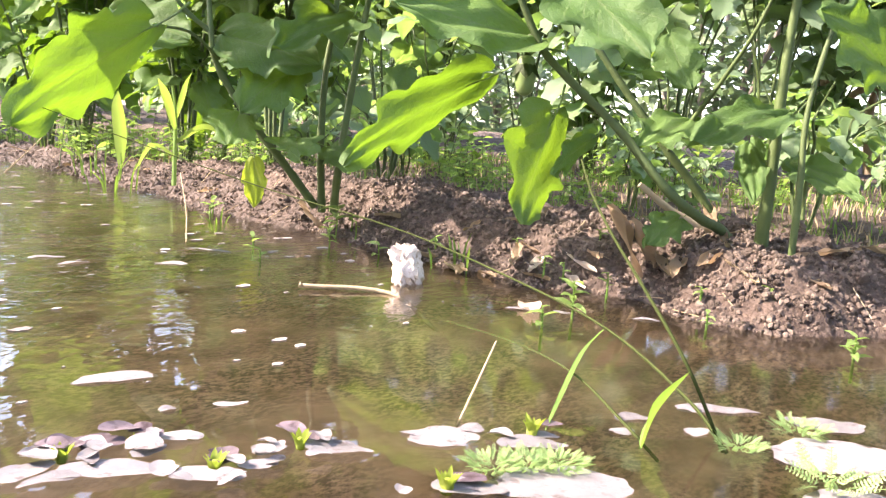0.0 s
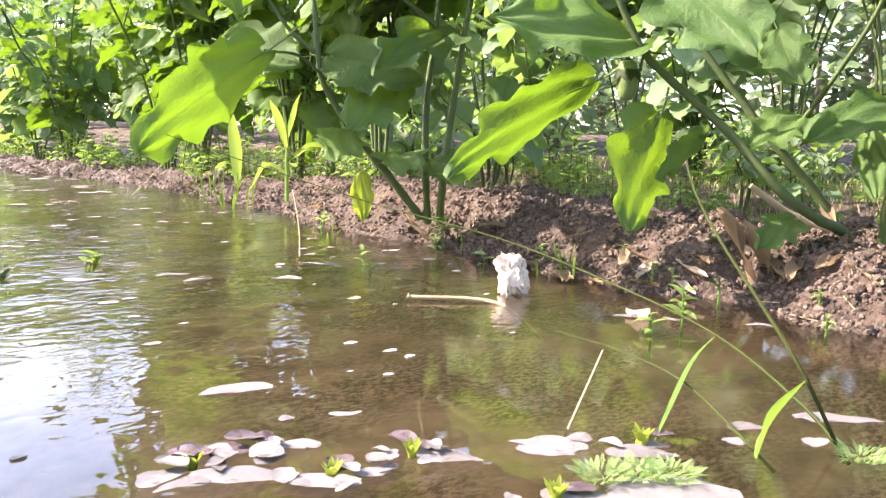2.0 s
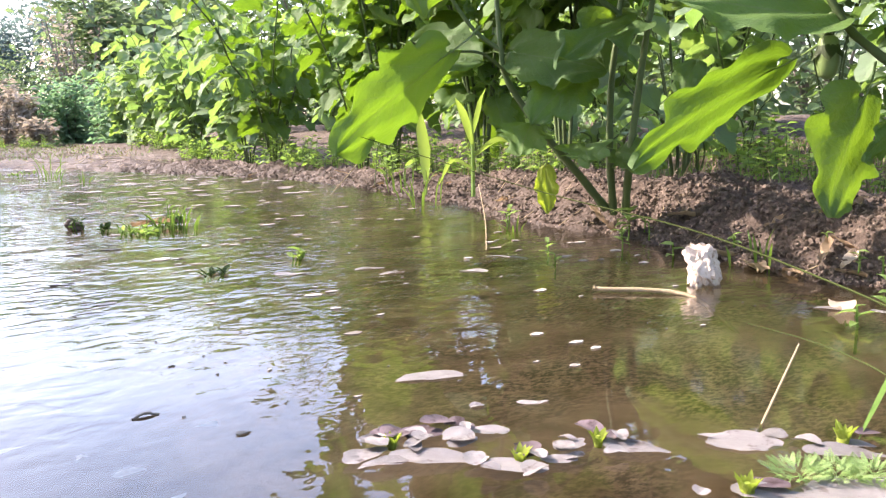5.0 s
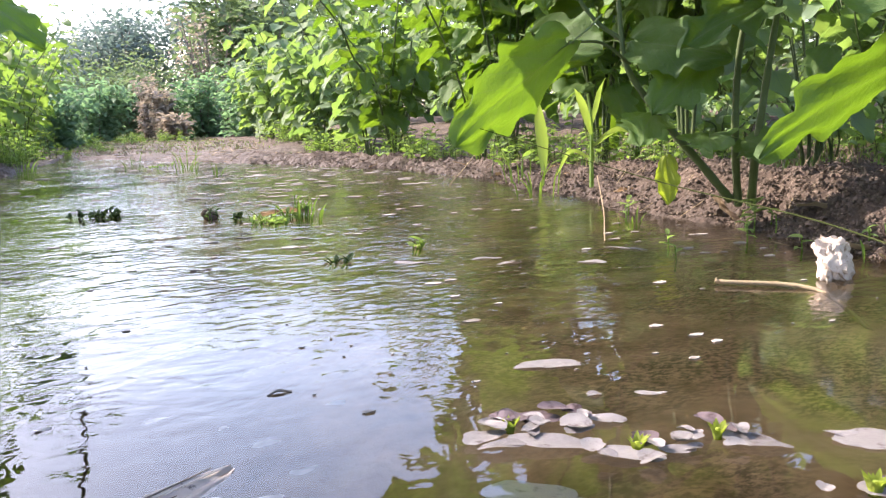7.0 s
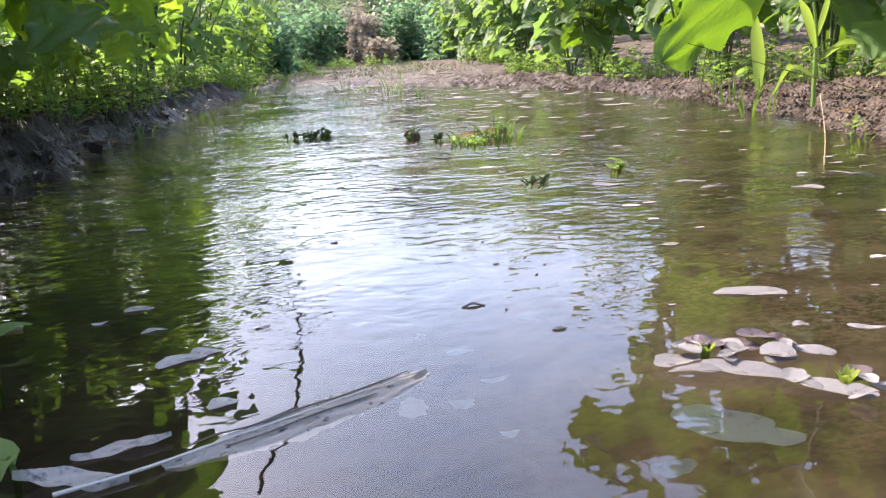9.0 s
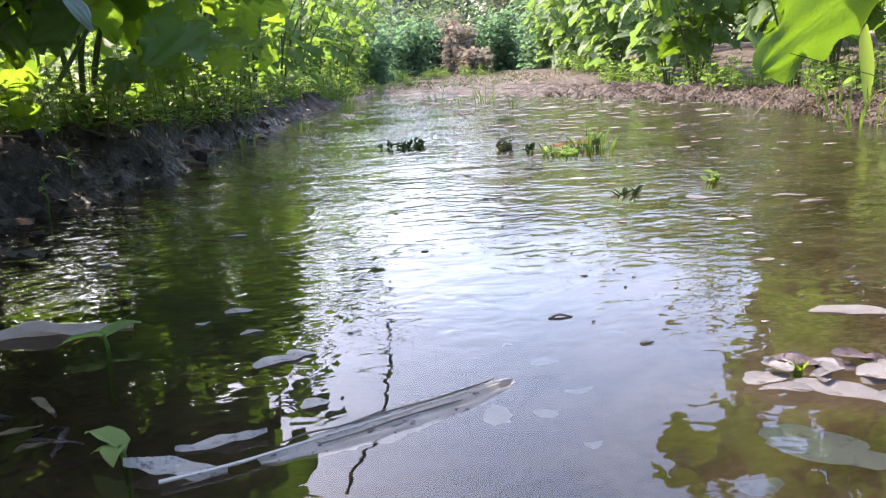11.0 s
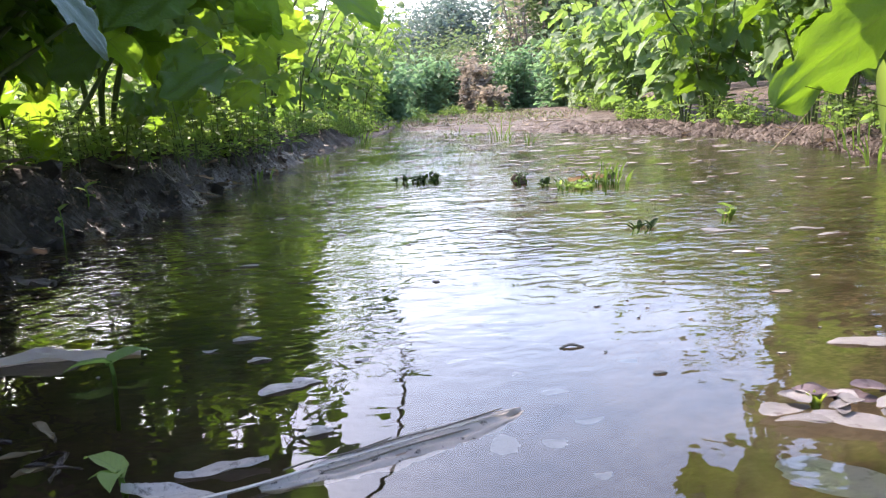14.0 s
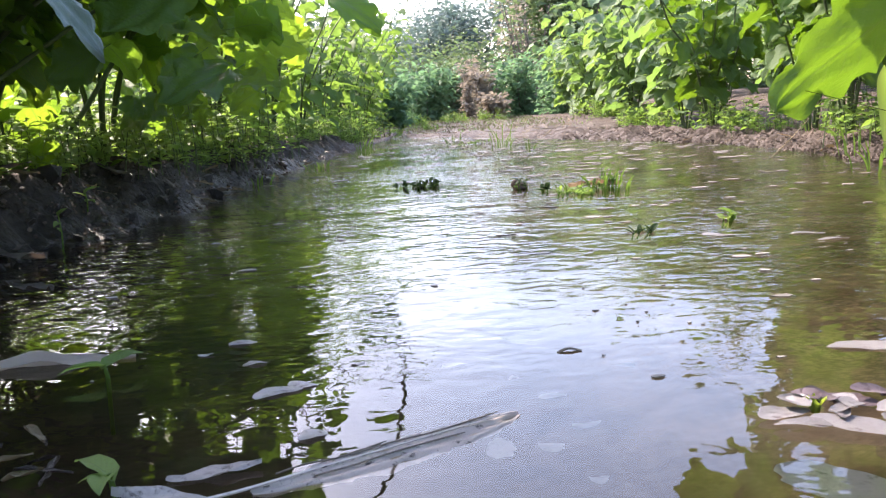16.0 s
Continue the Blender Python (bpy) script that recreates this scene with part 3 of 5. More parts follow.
def weed_patch(seed, n=160, reach=0.22, height=0.22, size=(0.02, 0.05), material=WEED, name="weed_patch"):
    """Low weeds: fine stems with many small leaves."""
    r = random.Random(seed)
    plant = thing(name, (0, 0, -50), "low bright green leafy weeds growing on the damp soil", "weeds", "weeds on the banks")
    bm, items = bmesh.new(), []
    for s in range(n // 9):
        a, d = r.uniform(0, 6.28), reach * math.sqrt(r.random())
        x, y, h = d * math.cos(a), d * math.sin(a), height * r.uniform(0.4, 1.0)
        top = Vector((x + r.uniform(-0.05, 0.05), y + r.uniform(-0.05, 0.05), h))
        tube(bm, [(x, y, -0.02), (lerp(x, top.x, 0.4), lerp(y, top.y, 0.4), h * 0.5), top], [0.0022, 0.0018, 0.001], 4)
        for k in range(9):
            t = 0.2 + 0.8 * k / 8
            b = Vector((lerp(x, top.x, t), lerp(y, top.y, t), h * t))
            a2 = k * 2.4 + r.uniform(0, 1)
            items.append((SMALL[r.randrange(3)], leaf_matrix(b, (math.cos(a2), math.sin(a2), r.uniform(-0.3, 0.6)), r.uniform(*size), r.uniform(-40, 40))))
    tagged(part("stalk_growth", bm, STEM, plant), kind="stuff")
    tagged(part("foliage", merged("foliage", items, material), material, plant), kind="stuff")
    return plant


# hero plants of the right ridge
def world_leaf(plant, base, tip, width=1.0, face=0.6, kind=0, mesh=None, label=""):
    """face: how far the blade turns from lying level towards facing the open water; below 0 it stands against the sun."""
    o, b, t = plant.location, Vector(base), Vector(tip)
    eye = (Vector((0.0, 0.0, 0.22)) - b).normalized()
    up = (to_sun - eye * 1.15) if face < 0 else Vector((0, 0, 1)).lerp(eye, face)
    m = leaf_matrix(b - o, t - b, (t - b).length, 0.0, up) @ Matrix.Diagonal((width, 1, 1, 1))
    return part("leaf", mesh or FINE_MESH[kind % 6], LEAF, plant, label, m)


def world_stem(plant, pts, r0, r1, material=STEM, name="stem"):
    o = plant.location
    return stem_part(plant, [Vector(p) - o for p in pts], r0, r1, material, name)


plant_a = thing("eggplant_plant", (1.08, 1.15, 0.06), "tall eggplant plant with dark stems and sunlit lobed leaves", "plant", "eggplants along the furrow")
world_stem(plant_a, [(1.07, 1.15, 0.04), (1.04, 1.13, 0.16), (1.04, 1.127, 0.29), (1.05, 1.12, 0.40), (1.08, 1.14, 0.62), (1.06, 1.18, 0.95)], 0.0075, 0.003)
world_stem(plant_a, [(1.09, 1.14, 0.04), (1.064, 1.104, 0.14), (1.076, 1.092, 0.29), (1.09, 1.08, 0.42), (1.12, 1.05, 0.65), (1.15, 1.02, 0.98)], 0.008, 0.003)
world_stem(plant_a, [(1.06, 1.16, 0.05), (0.995, 1.167, 0.12), (0.944, 1.21, 0.20), (0.896, 1.246, 0.29), (0.886, 1.253, 0.356), (0.90, 1.30, 0.52), (0.88, 1.36, 0.75)], 0.0085, 0.003)
world_stem(plant_a, [(0.89, 1.25, 0.34), (0.841, 1.284, 0.39), (0.80, 1.33, 0.50), (0.78, 1.36, 0.68)], 0.0045, 0.002, name="branch")
world_stem(plant_a, [(0.90, 1.245, 0.30), (0.83, 1.23, 0.335), (0.755, 1.218, 0.335)], 0.003, 0.002, name="branch")
HERO_A = [((0.749, 1.218, 0.335), (0.519, 1.203, 0.175), 0.57, -1, 1), ((0.991, 1.145, 0.295), (0.871, 1.14, 0.219), 1.0, 0.6, 0), ((1.069, 1.10, 0.389), (0.874, 1.073, 0.321), 0.6, 0.5, 3),
          ((1.141, 1.024, 0.309), (1.086, 1.01, 0.256), 1.0, 0.6, 2), ((1.049, 1.119, 0.16), (1.045, 1.009, 0.147), 0.9, 0.6, 4), ((0.808, 1.421, 0.367), (0.857, 1.273, 0.334), 1.0, 0.6, 5),
          ((0.909, 1.236, 0.34), (0.975, 1.079, 0.315), 1.0, 0.6, 2), ((0.93, 1.22, 0.21), (0.86, 1.16, 0.16), 1.0, 0.6, 1), ((1.0, 1.15, 0.17), (0.93, 1.06, 0.15), 1.0, 0.6, 3)]
for b, t, wd, rl, k in HERO_A:
    world_leaf(plant_a, b, t, wd, rl, k)
LEAF_HANG = array_mesh("leaf", *FINE[5], LEAF_YELLOW)
world_leaf(plant_a, (0.92, 1.165, 0.131), (0.91, 1.147, 0.053), 0.62, 0.9, 2, LEAF_HANG, "hanging yellow leaf")
lines, places = grow(1.15, 31, 6, 0.34, 28, 0.38)
for base, way, size, roll, kind in places:
    part("leaf", BIG_MESH[kind], LEAF, plant_a, m=leaf_matrix(base, way, size, roll))

plant_b = thing("eggplant_plant", (1.24, 0.42, 0.06), "large eggplant plant with thick stem, drooping leaves and young fruit", "plant", "eggplants along the furrow")
world_stem(plant_b, [(1.243, 0.402, 0.03), (1.228, 0.398, 0.10), (1.223, 0.395, 0.185), (1.223, 0.395, 0.30), (1.223, 0.39, 0.42), (1.24, 0.37, 0.65), (1.22, 0.36, 0.95)], 0.0115, 0.0035)
world_stem(plant_b, [(1.195, 0.345, 0.03), (1.19, 0.345, 0.16), (1.20, 0.35, 0.28), (1.235, 0.33, 0.45), (1.27, 0.30, 0.7)], 0.0055, 0.0025)
world_stem(plant_b, [(1.268, 0.436, 0.04), (1.19, 0.44, 0.09), (1.12, 0.455, 0.115), (1.07, 0.486, 0.153), (1.044, 0.547, 0.224), (1.009, 0.612, 0.287), (0.982, 0.655, 0.343), (0.95, 0.70, 0.48), (0.96, 0.74, 0.72)], 0.0085, 0.004, STEM)
world_stem(plant_b, [(1.255, 0.45, 0.05), (1.23, 0.49, 0.13), (1.19, 0.543, 0.204), (1.168, 0.591, 0.268), (1.139, 0.646, 0.347), (1.111, 0.695, 0.426), (1.10, 0.74, 0.62), (1.12, 0.76, 0.9)], 0.008, 0.003)
world_stem(plant_b, [(1.19, 0.54, 0.20), (1.16, 0.46, 0.30), (1.14, 0.40, 0.40), (1.13, 0.36, 0.55)], 0.004, 0.002, name="branch")
HERO_B = [((0.982, 0.744, 0.285), (0.79, 0.841, 0.165), 0.55, -1, 2), ((0.973, 0.613, 0.237), (0.895, 0.606, 0.095), 1.0, -1, 5), ((1.019, 0.573, 0.214), (0.938, 0.595, 0.164), 0.75, -1, 2),
          ((0.959, 0.598, 0.424), (0.922, 0.456, 0.313), 0.85, 0.6, 3), ((0.978, 0.661, 0.341), (0.79, 0.741, 0.37), 0.7, 0.5, 5), ((1.097, 0.239, 0.314), (0.983, 0.289, 0.369), 0.9, 0.6, 1),
          ((1.216, 0.384, 0.264), (1.056, 0.448, 0.23), 0.6, 0.5, 2), ((1.269, 0.381, 0.199), (1.193, 0.27, 0.174), 0.55, 0.5, 4), ((1.173, 0.505, 0.247), (1.056, 0.524, 0.209), 0.65, 0.5, 1),
          ((1.128, 0.484, 0.107), (1.057, 0.497, 0.075), 0.8, 0.6, 3), ((1.251, 0.44, 0.219), (1.161, 0.394, 0.147), 0.45, 0.6, 5), ((1.158, 0.54, 0.365), (1.127, 0.486, 0.293), 1.0, 0.6, 0)]
for b, t, wd, rl, k in HERO_B:
    world_leaf(plant_b, b, t, wd, rl, k)
lines, places = grow(1.1, 47, 6, 0.32, 28, 0.42)
for base, way, size, roll, kind in places:
    part("leaf", BIG_MESH[kind], LEAF, plant_b, m=leaf_matrix(base, way, size, roll))
# the dense tops of both plants
r = random.Random(21)
for plant, n_, lo, hi in ((plant_a, 100, (1.08, 1.3, 0.52), (1.55, 2.2, 1.1)), (plant_b, 85, (1.14, 0.35, 0.52), (1.6, 1.2, 1.0))):
    for k in range(n_):
        b = Vector([r.uniform(p, q) for p, q in zip(lo, hi)])
        a = r.uniform(0, 6.28)
        world_leaf(plant, b, b + Vector((math.cos(a), math.sin(a), r.uniform(-0.5, 0.15))).normalized() * r.uniform(0.13, 0.21), 1.0, 0.0, k, BIG_MESH[k % 6])
# a branch out of view, added over the water to shade the bank
world_stem(plant_a, [(1.05, 1.12, 0.40), (0.9, 1.2, 0.52), (0.76, 1.28, 0.60), (0.62, 1.36, 0.64)], 0.005, 0.0025, name="branch")
for k in range(10):
    b = Vector((r.uniform(0.54, 0.88), r.uniform(1.12, 1.46), r.uniform(0.57, 0.68)))
    a = r.uniform(0, 6.28)
    world_leaf(plant_a, b, b + Vector((math.cos(a), math.sin(a), r.uniform(-0.35, 0.15))).normalized() * r.uniform(0.12, 0.18), 1.0, 0.0, k, BIG_MESH[k % 6])
# the young fruit with its calyx
bm = bmesh.new()
tube(bm, smooth_path([(0, 0, 0.034), (0, 0, 0.03), (0, 0, 0.018), (0, 0, 0.0), (0, 0, -0.016), (0, 0, -0.022)], 2), [0.003, 0.007, 0.011, 0.0125, 0.0135, 0.0145, 0.0145, 0.013, 0.011, 0.007, 0.002], 12)
fruit = part("fruit", bm, FRUIT, plant_b, "small unripe green fruit", Matrix.Translation(Vector((0.977, 0.663, 0.283)) - plant_b.location))
bm = bmesh.new()
cap = [[bm.verts.new((rad * (1 + 0.45 * dip * math.cos(2.5 * a) ** 2) * math.cos(a), rad * (1 + 0.45 * dip * math.cos(2.5 * a) ** 2) * math.sin(a), z - 0.010 * dip * math.cos(2.5 * a) ** 2)) for a in (q * math.tau / 20 for q in range(20))]
       for rad, z, dip in ((0.003, 0.036, 0.0), (0.009, 0.030, 0.0), (0.0135, 0.019, 0.2), (0.0145, 0.011, 1.0))]
for lo, hi in zip(cap, cap[1:]):
    for q in range(20):
        bm.faces.new((lo[q], lo[(q + 1) % 20], hi[(q + 1) % 20], hi[q]))
bmesh.ops.solidify(bm, geom=bm.faces[:], thickness=0.0012)
part("calyx", bm, STEM, fruit, "darker green pointed calyx")
world_stem(plant_b, [(0.985, 0.655, 0.345), (0.975, 0.664, 0.338), (0.976, 0.664, 0.31)], 0.003, 0.0025, name="fruit_stalk")

world_stem(plant_b, [(1.265, 0.43, 0.05), (1.215, 0.465, 0.082), (1.17, 0.51, 0.112), (1.13, 0.55, 0.15)], 0.011, 0.004, STEM_OLD, "dead_stem")

# dry stalks of a cut clump in the next plot
clump = thing("dry_stalk_clump", (3.9, 0.95, 0.2), "clump of pale dry cut stalks in the next plot", "stalks")
r = random.Random(15)
for k in range(11):
    x, y = r.uniform(-0.12, 0.12), r.uniform(-0.32, 0.2)
    h = r.uniform(0.25, 0.55)
    stem_part(clump, [(x, y, -0.05), (x + r.uniform(-0.05, 0.05), y + r.uniform(-0.06, 0.03), h * 0.5), (x + r.uniform(-0.1, 0.1), y + r.uniform(-0.2, 0.05), h)], r.uniform(0.02, 0.035), 0.015, HUSK, "stalk", 8)

# plants of the left ridge
plant_d = thing("eggplant_plant", (-0.80, 1.25, 0.11), "leafy eggplant plant leaning over the dark bank, backlit", "plant", "eggplants along the furrow")
for pts in ([(-0.80, 1.25, 0.10), (-0.74, 1.30, 0.22), (-0.60, 1.38, 0.34), (-0.45, 1.42, 0.44)], [(-0.82, 1.24, 0.10), (-0.74, 1.18, 0.25), (-0.58, 1.10, 0.36), (-0.40, 1.05, 0.45)], [(-0.81, 1.26, 0.1), (-0.85, 1.27, 0.4), (-0.82, 1.25, 0.85)]):
    world_stem(plant_d, pts, 0.0055, 0.0025)
HERO_D = [((-0.38, 1.71, 0.307), (-0.48, 1.56, 0.25), 0.7, 0.5, 3), ((-0.40, 1.46, 0.42), (-0.47, 1.30, 0.36), 0.9, 0.4, 5),
          ((-0.42, 2.15, 0.47), (-0.30, 2.06, 0.39), 0.8, -1, 0),
          ((-0.55, 1.64, 0.26), (-0.54, 1.60, 0.213), 1.1, -1, 3), ((-0.505, 1.655, 0.26), (-0.512, 1.61, 0.213), 1.1, -1, 5), ((-0.274, 3.074, 0.643), (-0.10, 2.95, 0.50), 0.8, 0.4, 2),
          ((-0.56, 1.50, 0.34), (-0.62, 1.42, 0.29), 0.9, -1, 1), ((-0.50, 1.95, 0.36), (-0.57, 1.86, 0.30), 0.9, -1, 2), ((-0.60, 1.75, 0.24), (-0.55, 1.68, 0.19), 0.9, -1, 0)]
for b, t, wd, rl, k in HERO_D:
    world_leaf(plant_d, b, t, wd, rl, k, LEFT_MESH[k % 6])
world_leaf(plant_d, (-0.362, 0.858, 0.354), (-0.290, 0.792, 0.283), 0.32, 0.55, 2, array_mesh("leaf", *FINE[2], LEAF_DUSTY), "narrow dusty bluish leaf")
# leaves added behind it to shade the bank, in the darkened leaf colour
r = random.Random(88)
for k in range(36):
    b = Vector((r.uniform(-1.2, -0.78), r.uniform(1.2, 2.2), r.uniform(0.42, 0.72)))
    a = r.uniform(0, 6.28)
    world_leaf(plant_d, b, b + Vector((math.cos(a), math.sin(a), r.uniform(-0.5, 0.1))).normalized() * r.uniform(0.11, 0.18), 1.0, 0.0, k, SHADE_MESH[k % 6])
# a shoot that arches out over the water
world_stem(plant_d, [(-0.79, 1.9, 0.2), (-0.6, 2.1, 0.5), (-0.3, 2.6, 0.68), (-0.101, 2.85, 0.64), (-0.09, 2.35, 0.60), (-0.09, 1.964, 0.57), (-0.093, 1.75, 0.55), (-0.1, 1.564, 0.53), (-0.143, 1.36, 0.50), (-0.145, 1.245, 0.48)], 0.006, 0.003, name="shoot")
for b, t in (((-0.09, 2.35, 0.60), (0.02, 2.30, 0.56)), ((-0.095, 2.55, 0.61), (-0.2, 2.5, 0.57)), ((-0.09, 1.964, 0.57), (-0.17, 1.92, 0.56))):
    world_leaf(plant_d, b, t, 0.7, 0.1, 3)
lines, places = grow(0.62, 53, 5, 0.32, 20, 0.3, lean=(0.12, 0.05))
for base, way, size, roll, kind in places:
    part("leaf", (SHADE_MESH if base.z > 0.24 else BACKLIT_MESH)[kind], LEAF, plant_d, m=leaf_matrix(base, way, size, roll))

eggplant((-0.85, 0.62), 0.8, 61, 7, 26, 0.40, 0.35, canopy=0.3)
eggplant((-0.82, 0.98), 0.66, 71, 7, 26, 0.34, 0.26, meshes=BACKLIT_MESH, canopy=0.34, lean=(0.12, 0.0))
eggplant((-0.84, 1.55), 0.64, 72, 7, 25, 0.34, 0.26, meshes=BACKLIT_MESH, canopy=0.34, lean=(0.14, 0.0))
eggplant((-0.80, 2.1), 0.72, 62, 6, 20, 0.34, 0.30, meshes=BACKLIT_MESH, canopy=0.40, lean=(0.10, 0.0))
plant_e = eggplant((-0.80, 2.65), 0.85, 63, 6, 20, 0.36, 0.25, meshes=BACKLIT_MESH, canopy=0.45, lean=(0.08, 0.0))
eggplant((1.45, 1.75), 1.0, 64, 5, 22, 0.34, 0.25)
eggplant((1.50, 2.22), 1.1, 65, 6, 22, 0.36, 0.15)
eggplant((1.52, 2.88), 1.6, 73, 8, 34, 0.48, 0.14, lean=(-0.06, -0.1), label="tall leafy eggplant plant leaning out over the furrow")
eggplant((1.55, 3.2), 0.95, 66, 5, 22, 0.36, 0.2)
eggplant((1.42, 3.95), 0.95, 67, 6, 22, 0.40, 0.15)
eggplant((1.5, -0.35), 1.0, 68, 5, 22, 0.32, 0.3)

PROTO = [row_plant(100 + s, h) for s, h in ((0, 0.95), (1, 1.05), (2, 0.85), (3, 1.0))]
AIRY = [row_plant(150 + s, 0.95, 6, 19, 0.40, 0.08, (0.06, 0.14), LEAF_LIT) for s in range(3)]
WEEDS = [weed_patch(120 + s, 260, 0.24, 0.24, (0.025, 0.06)) for s in range(3)]
# Weeds in the brighter seedling colour, standing in for sunlight on them.
WEEDS_LIT = [weed_patch(160 + s, 180, 0.20, 0.26, (0.03, 0.07), SEEDLING) for s in range(2)]
SMALL_PLANT = [row_plant(140 + s, 0.36, 4, 9, 0.18, 0.2, (0.05, 0.11)) for s in range(2)]
TALL = [row_plant(130 + s, 1.6, 7, 40, 0.5, 0.36, (0.10, 0.20)) for s in range(2)]


def place(proto, x, y, size=1.0, turn=None, sink=0.0):
    m = Matrix.Translation((x, y, ground_z(x, y, False) - sink)) @ Matrix.Rotation(rng.uniform(0, 6.28) if turn is None else turn, 4, "Z") @ Matrix.Scale(size, 4)
    c = copy_thing(proto, m)
    c.scale = (size, size, size)
    return c


# left row onwards and behind
for k in range(12):
    y = 3.1 + k * 0.62
    place(AIRY[k % 3], table(y, LEFT_ROW) + 0.04 * math.sin(k), y, rng.uniform(0.95, 1.12))
r = random.Random(77)
for k in range(70):
    b = Vector((r.uniform(-1.35, -0.75), r.uniform(0.8, 2.8), r.uniform(0.15, 0.42)))
    a = r.uniform(0, 6.28)
    ln = r.uniform(0.05, 0.12)
    world_leaf(plant_d, b, b + Vector((math.cos(a), math.sin(a), r.uniform(-0.9, 0.1))).normalized() * ln, 0.95, -1 if k % 3 else 0.4, k, BACKLIT_MESH[k % 6])
# leaves on the water side of the next plant, sunlight put into their colour
for k in range(80):
    b = Vector((r.uniform(-0.66, -0.42), r.uniform(2.05, 3.5), r.uniform(0.24, 0.62)))
    a = r.uniform(0, 6.28)
    world_leaf(plant_e, b, b + Vector((math.cos(a), math.sin(a), r.uniform(-0.9, 0.1))).normalized() * r.uniform(0.06, 0.12), 0.95, -1 if k % 3 else 0.3, k, BACKLIT_MESH[k % 6])
# the heavy canopy that overhangs the water
for k in range(76):
    b = Vector((r.uniform(-0.66, -0.36), r.uniform(0.8, 1.9), 0))
    low = 0.30 + 0.19 * b.y
    b.z = r.uniform(low, max(low + 0.06, (0.0 - b.x) / 0.85))
    a = r.uniform(0, 6.28)
    ln = r.uniform(0.11, 0.19)
    world_leaf(plant_d, b, b + Vector((math.cos(a), math.sin(a), r.uniform(-0.5, 0.1))).normalized() * ln, 0.95, 0.0, k, SHADE_MESH[k % 6])
for x, y, z in ((-0.40, 0.85, 0.56), (-0.38, 1.25, 0.60), (-0.40, 1.7, 0.66), (-0.46, 1.05, 0.64), (-0.44, 1.5, 0.68)):
    world_stem(plant_d, [(-0.80, 1.25, 0.15), (lerp(-0.8, x, 0.45), lerp(1.25, y, 0.35), z * 0.62), (x, y, z)], 0.006, 0.0025, name="branch")
for y in (-0.1, -0.8, -1.5):
    place(PROTO[rng.randrange(4)], -0.9, y, 1.0)
    place(PROTO[rng.randrange(4)], 1.5, y - 0.3, 1.0)
# right row onwards
for k in range(9):
    y = 4.6 + k * 0.62
    place(PROTO[k % 4], table(y, RIGHT_ROW) + 0.05 * math.sin(k * 2), y, rng.uniform(0.85, 1.0))
# taller growth behind the right ridge
for k in range(13):
    place(TALL[k % 2], 3.4 + rng.uniform(-0.2, 0.25), -1.2 + k * 0.45, rng.uniform(0.95, 1.15))
# the next rows behind, on both sides
for k in range(14):
    y = -0.6 + k * 0.75
    place(PROTO[k % 4], -2.5 + rng.uniform(-0.12, 0.12), y, rng.uniform(0.9, 1.1))
    place(PROTO[(k + 1) % 4], 2.9 + rng.uniform(-0.15, 0.15) + (0.5 if y < 1.6 else 0), y, rng.uniform(0.85, 1.05))
for k in range(10):
    place(PROTO[k % 4], -3.9 + rng.uniform(-0.2, 0.2), 0.5 + k * 1.0, 1.1)
    if k > 2:
        place(PROTO[(k + 2) % 4], 4.1 + rng.uniform(-0.2, 0.2), 0.4 + k * 1.0, 1.0)

# weeds at the feet of the rows
for k in range(30):
    place(WEEDS_LIT[k % 2] if k % 3 else WEEDS[k % 3], -1.20 - rng.uniform(0.0, 0.6), 0.9 + k * 0.13, rng.uniform(1.1, 2.0))
for k in range(15):
    y = 1.0 + k * 0.13
    place(WEEDS_LIT[k % 2], table(y, LEFT_EDGE) - rng.uniform(0.22, 0.42), y, rng.uniform(0.4, 0.75))
for k in range(10):
    place(WEEDS[k % 3], rng.uniform(-0.3, 1.3), rng.uniform(6.8, 9.8), rng.uniform(0.3, 0.6))
for k in range(12):
    y = 2.0 + k * 0.36
    place(WEEDS[k % 3], table(y, LEFT_EDGE) - rng.uniform(0.10, 0.24), y, rng.uniform(0.35, 0.7))
for k in range(19):
    y = 2.3 + k * 0.24
    place(WEEDS[k % 3], table(y, LEFT_EDGE) - rng.uniform(0.18, 0.42), y, rng.uniform(0.6, 1.0))
for k in range(12):
    y = 2.1 + k * 0.45
    place(WEEDS[k % 3], table(y, RIGHT_ROW) - rng.uniform(-0.15, 0.22), y, rng.uniform(0.4, 0.9))
for k in range(5):
    place(WEEDS[k % 3], 1.55 + rng.uniform(-0.1, 0.5), 0.6 + k * 0.3, rng.uniform(0.35, 0.6))
for k in range(5):
    place(WEEDS[k % 3], rng.uniform(2.3, 3.2), 0.3 + k * 0.5, rng.uniform(0.5, 0.9))
for k in range(22):
    place(SMALL_PLANT[k % 2], rng.uniform(1.75, 3.1), 0.1 + k * 0.13, rng.uniform(0.5, 1.15))


# more of the field around
for k in range(12):
    for x in (-2.5, -3.9, -5.2, 4.4, 5.6):
        if k < 5 and x > 0:
            continue
        place(PROTO[(k + 2) % 4], x + rng.uniform(-0.15, 0.15), -4.5 + k * 0.8 if x < 0 else 1.2 + k * 0.8, rng.uniform(0.9, 1.1))
for k in range(6):
    place(PROTO[k % 4], -0.9, -2.2 - k * 0.7, 1.0)
    place(PROTO[(k + 1) % 4], 1.55, -2.4 - k * 0.7, 1.0)

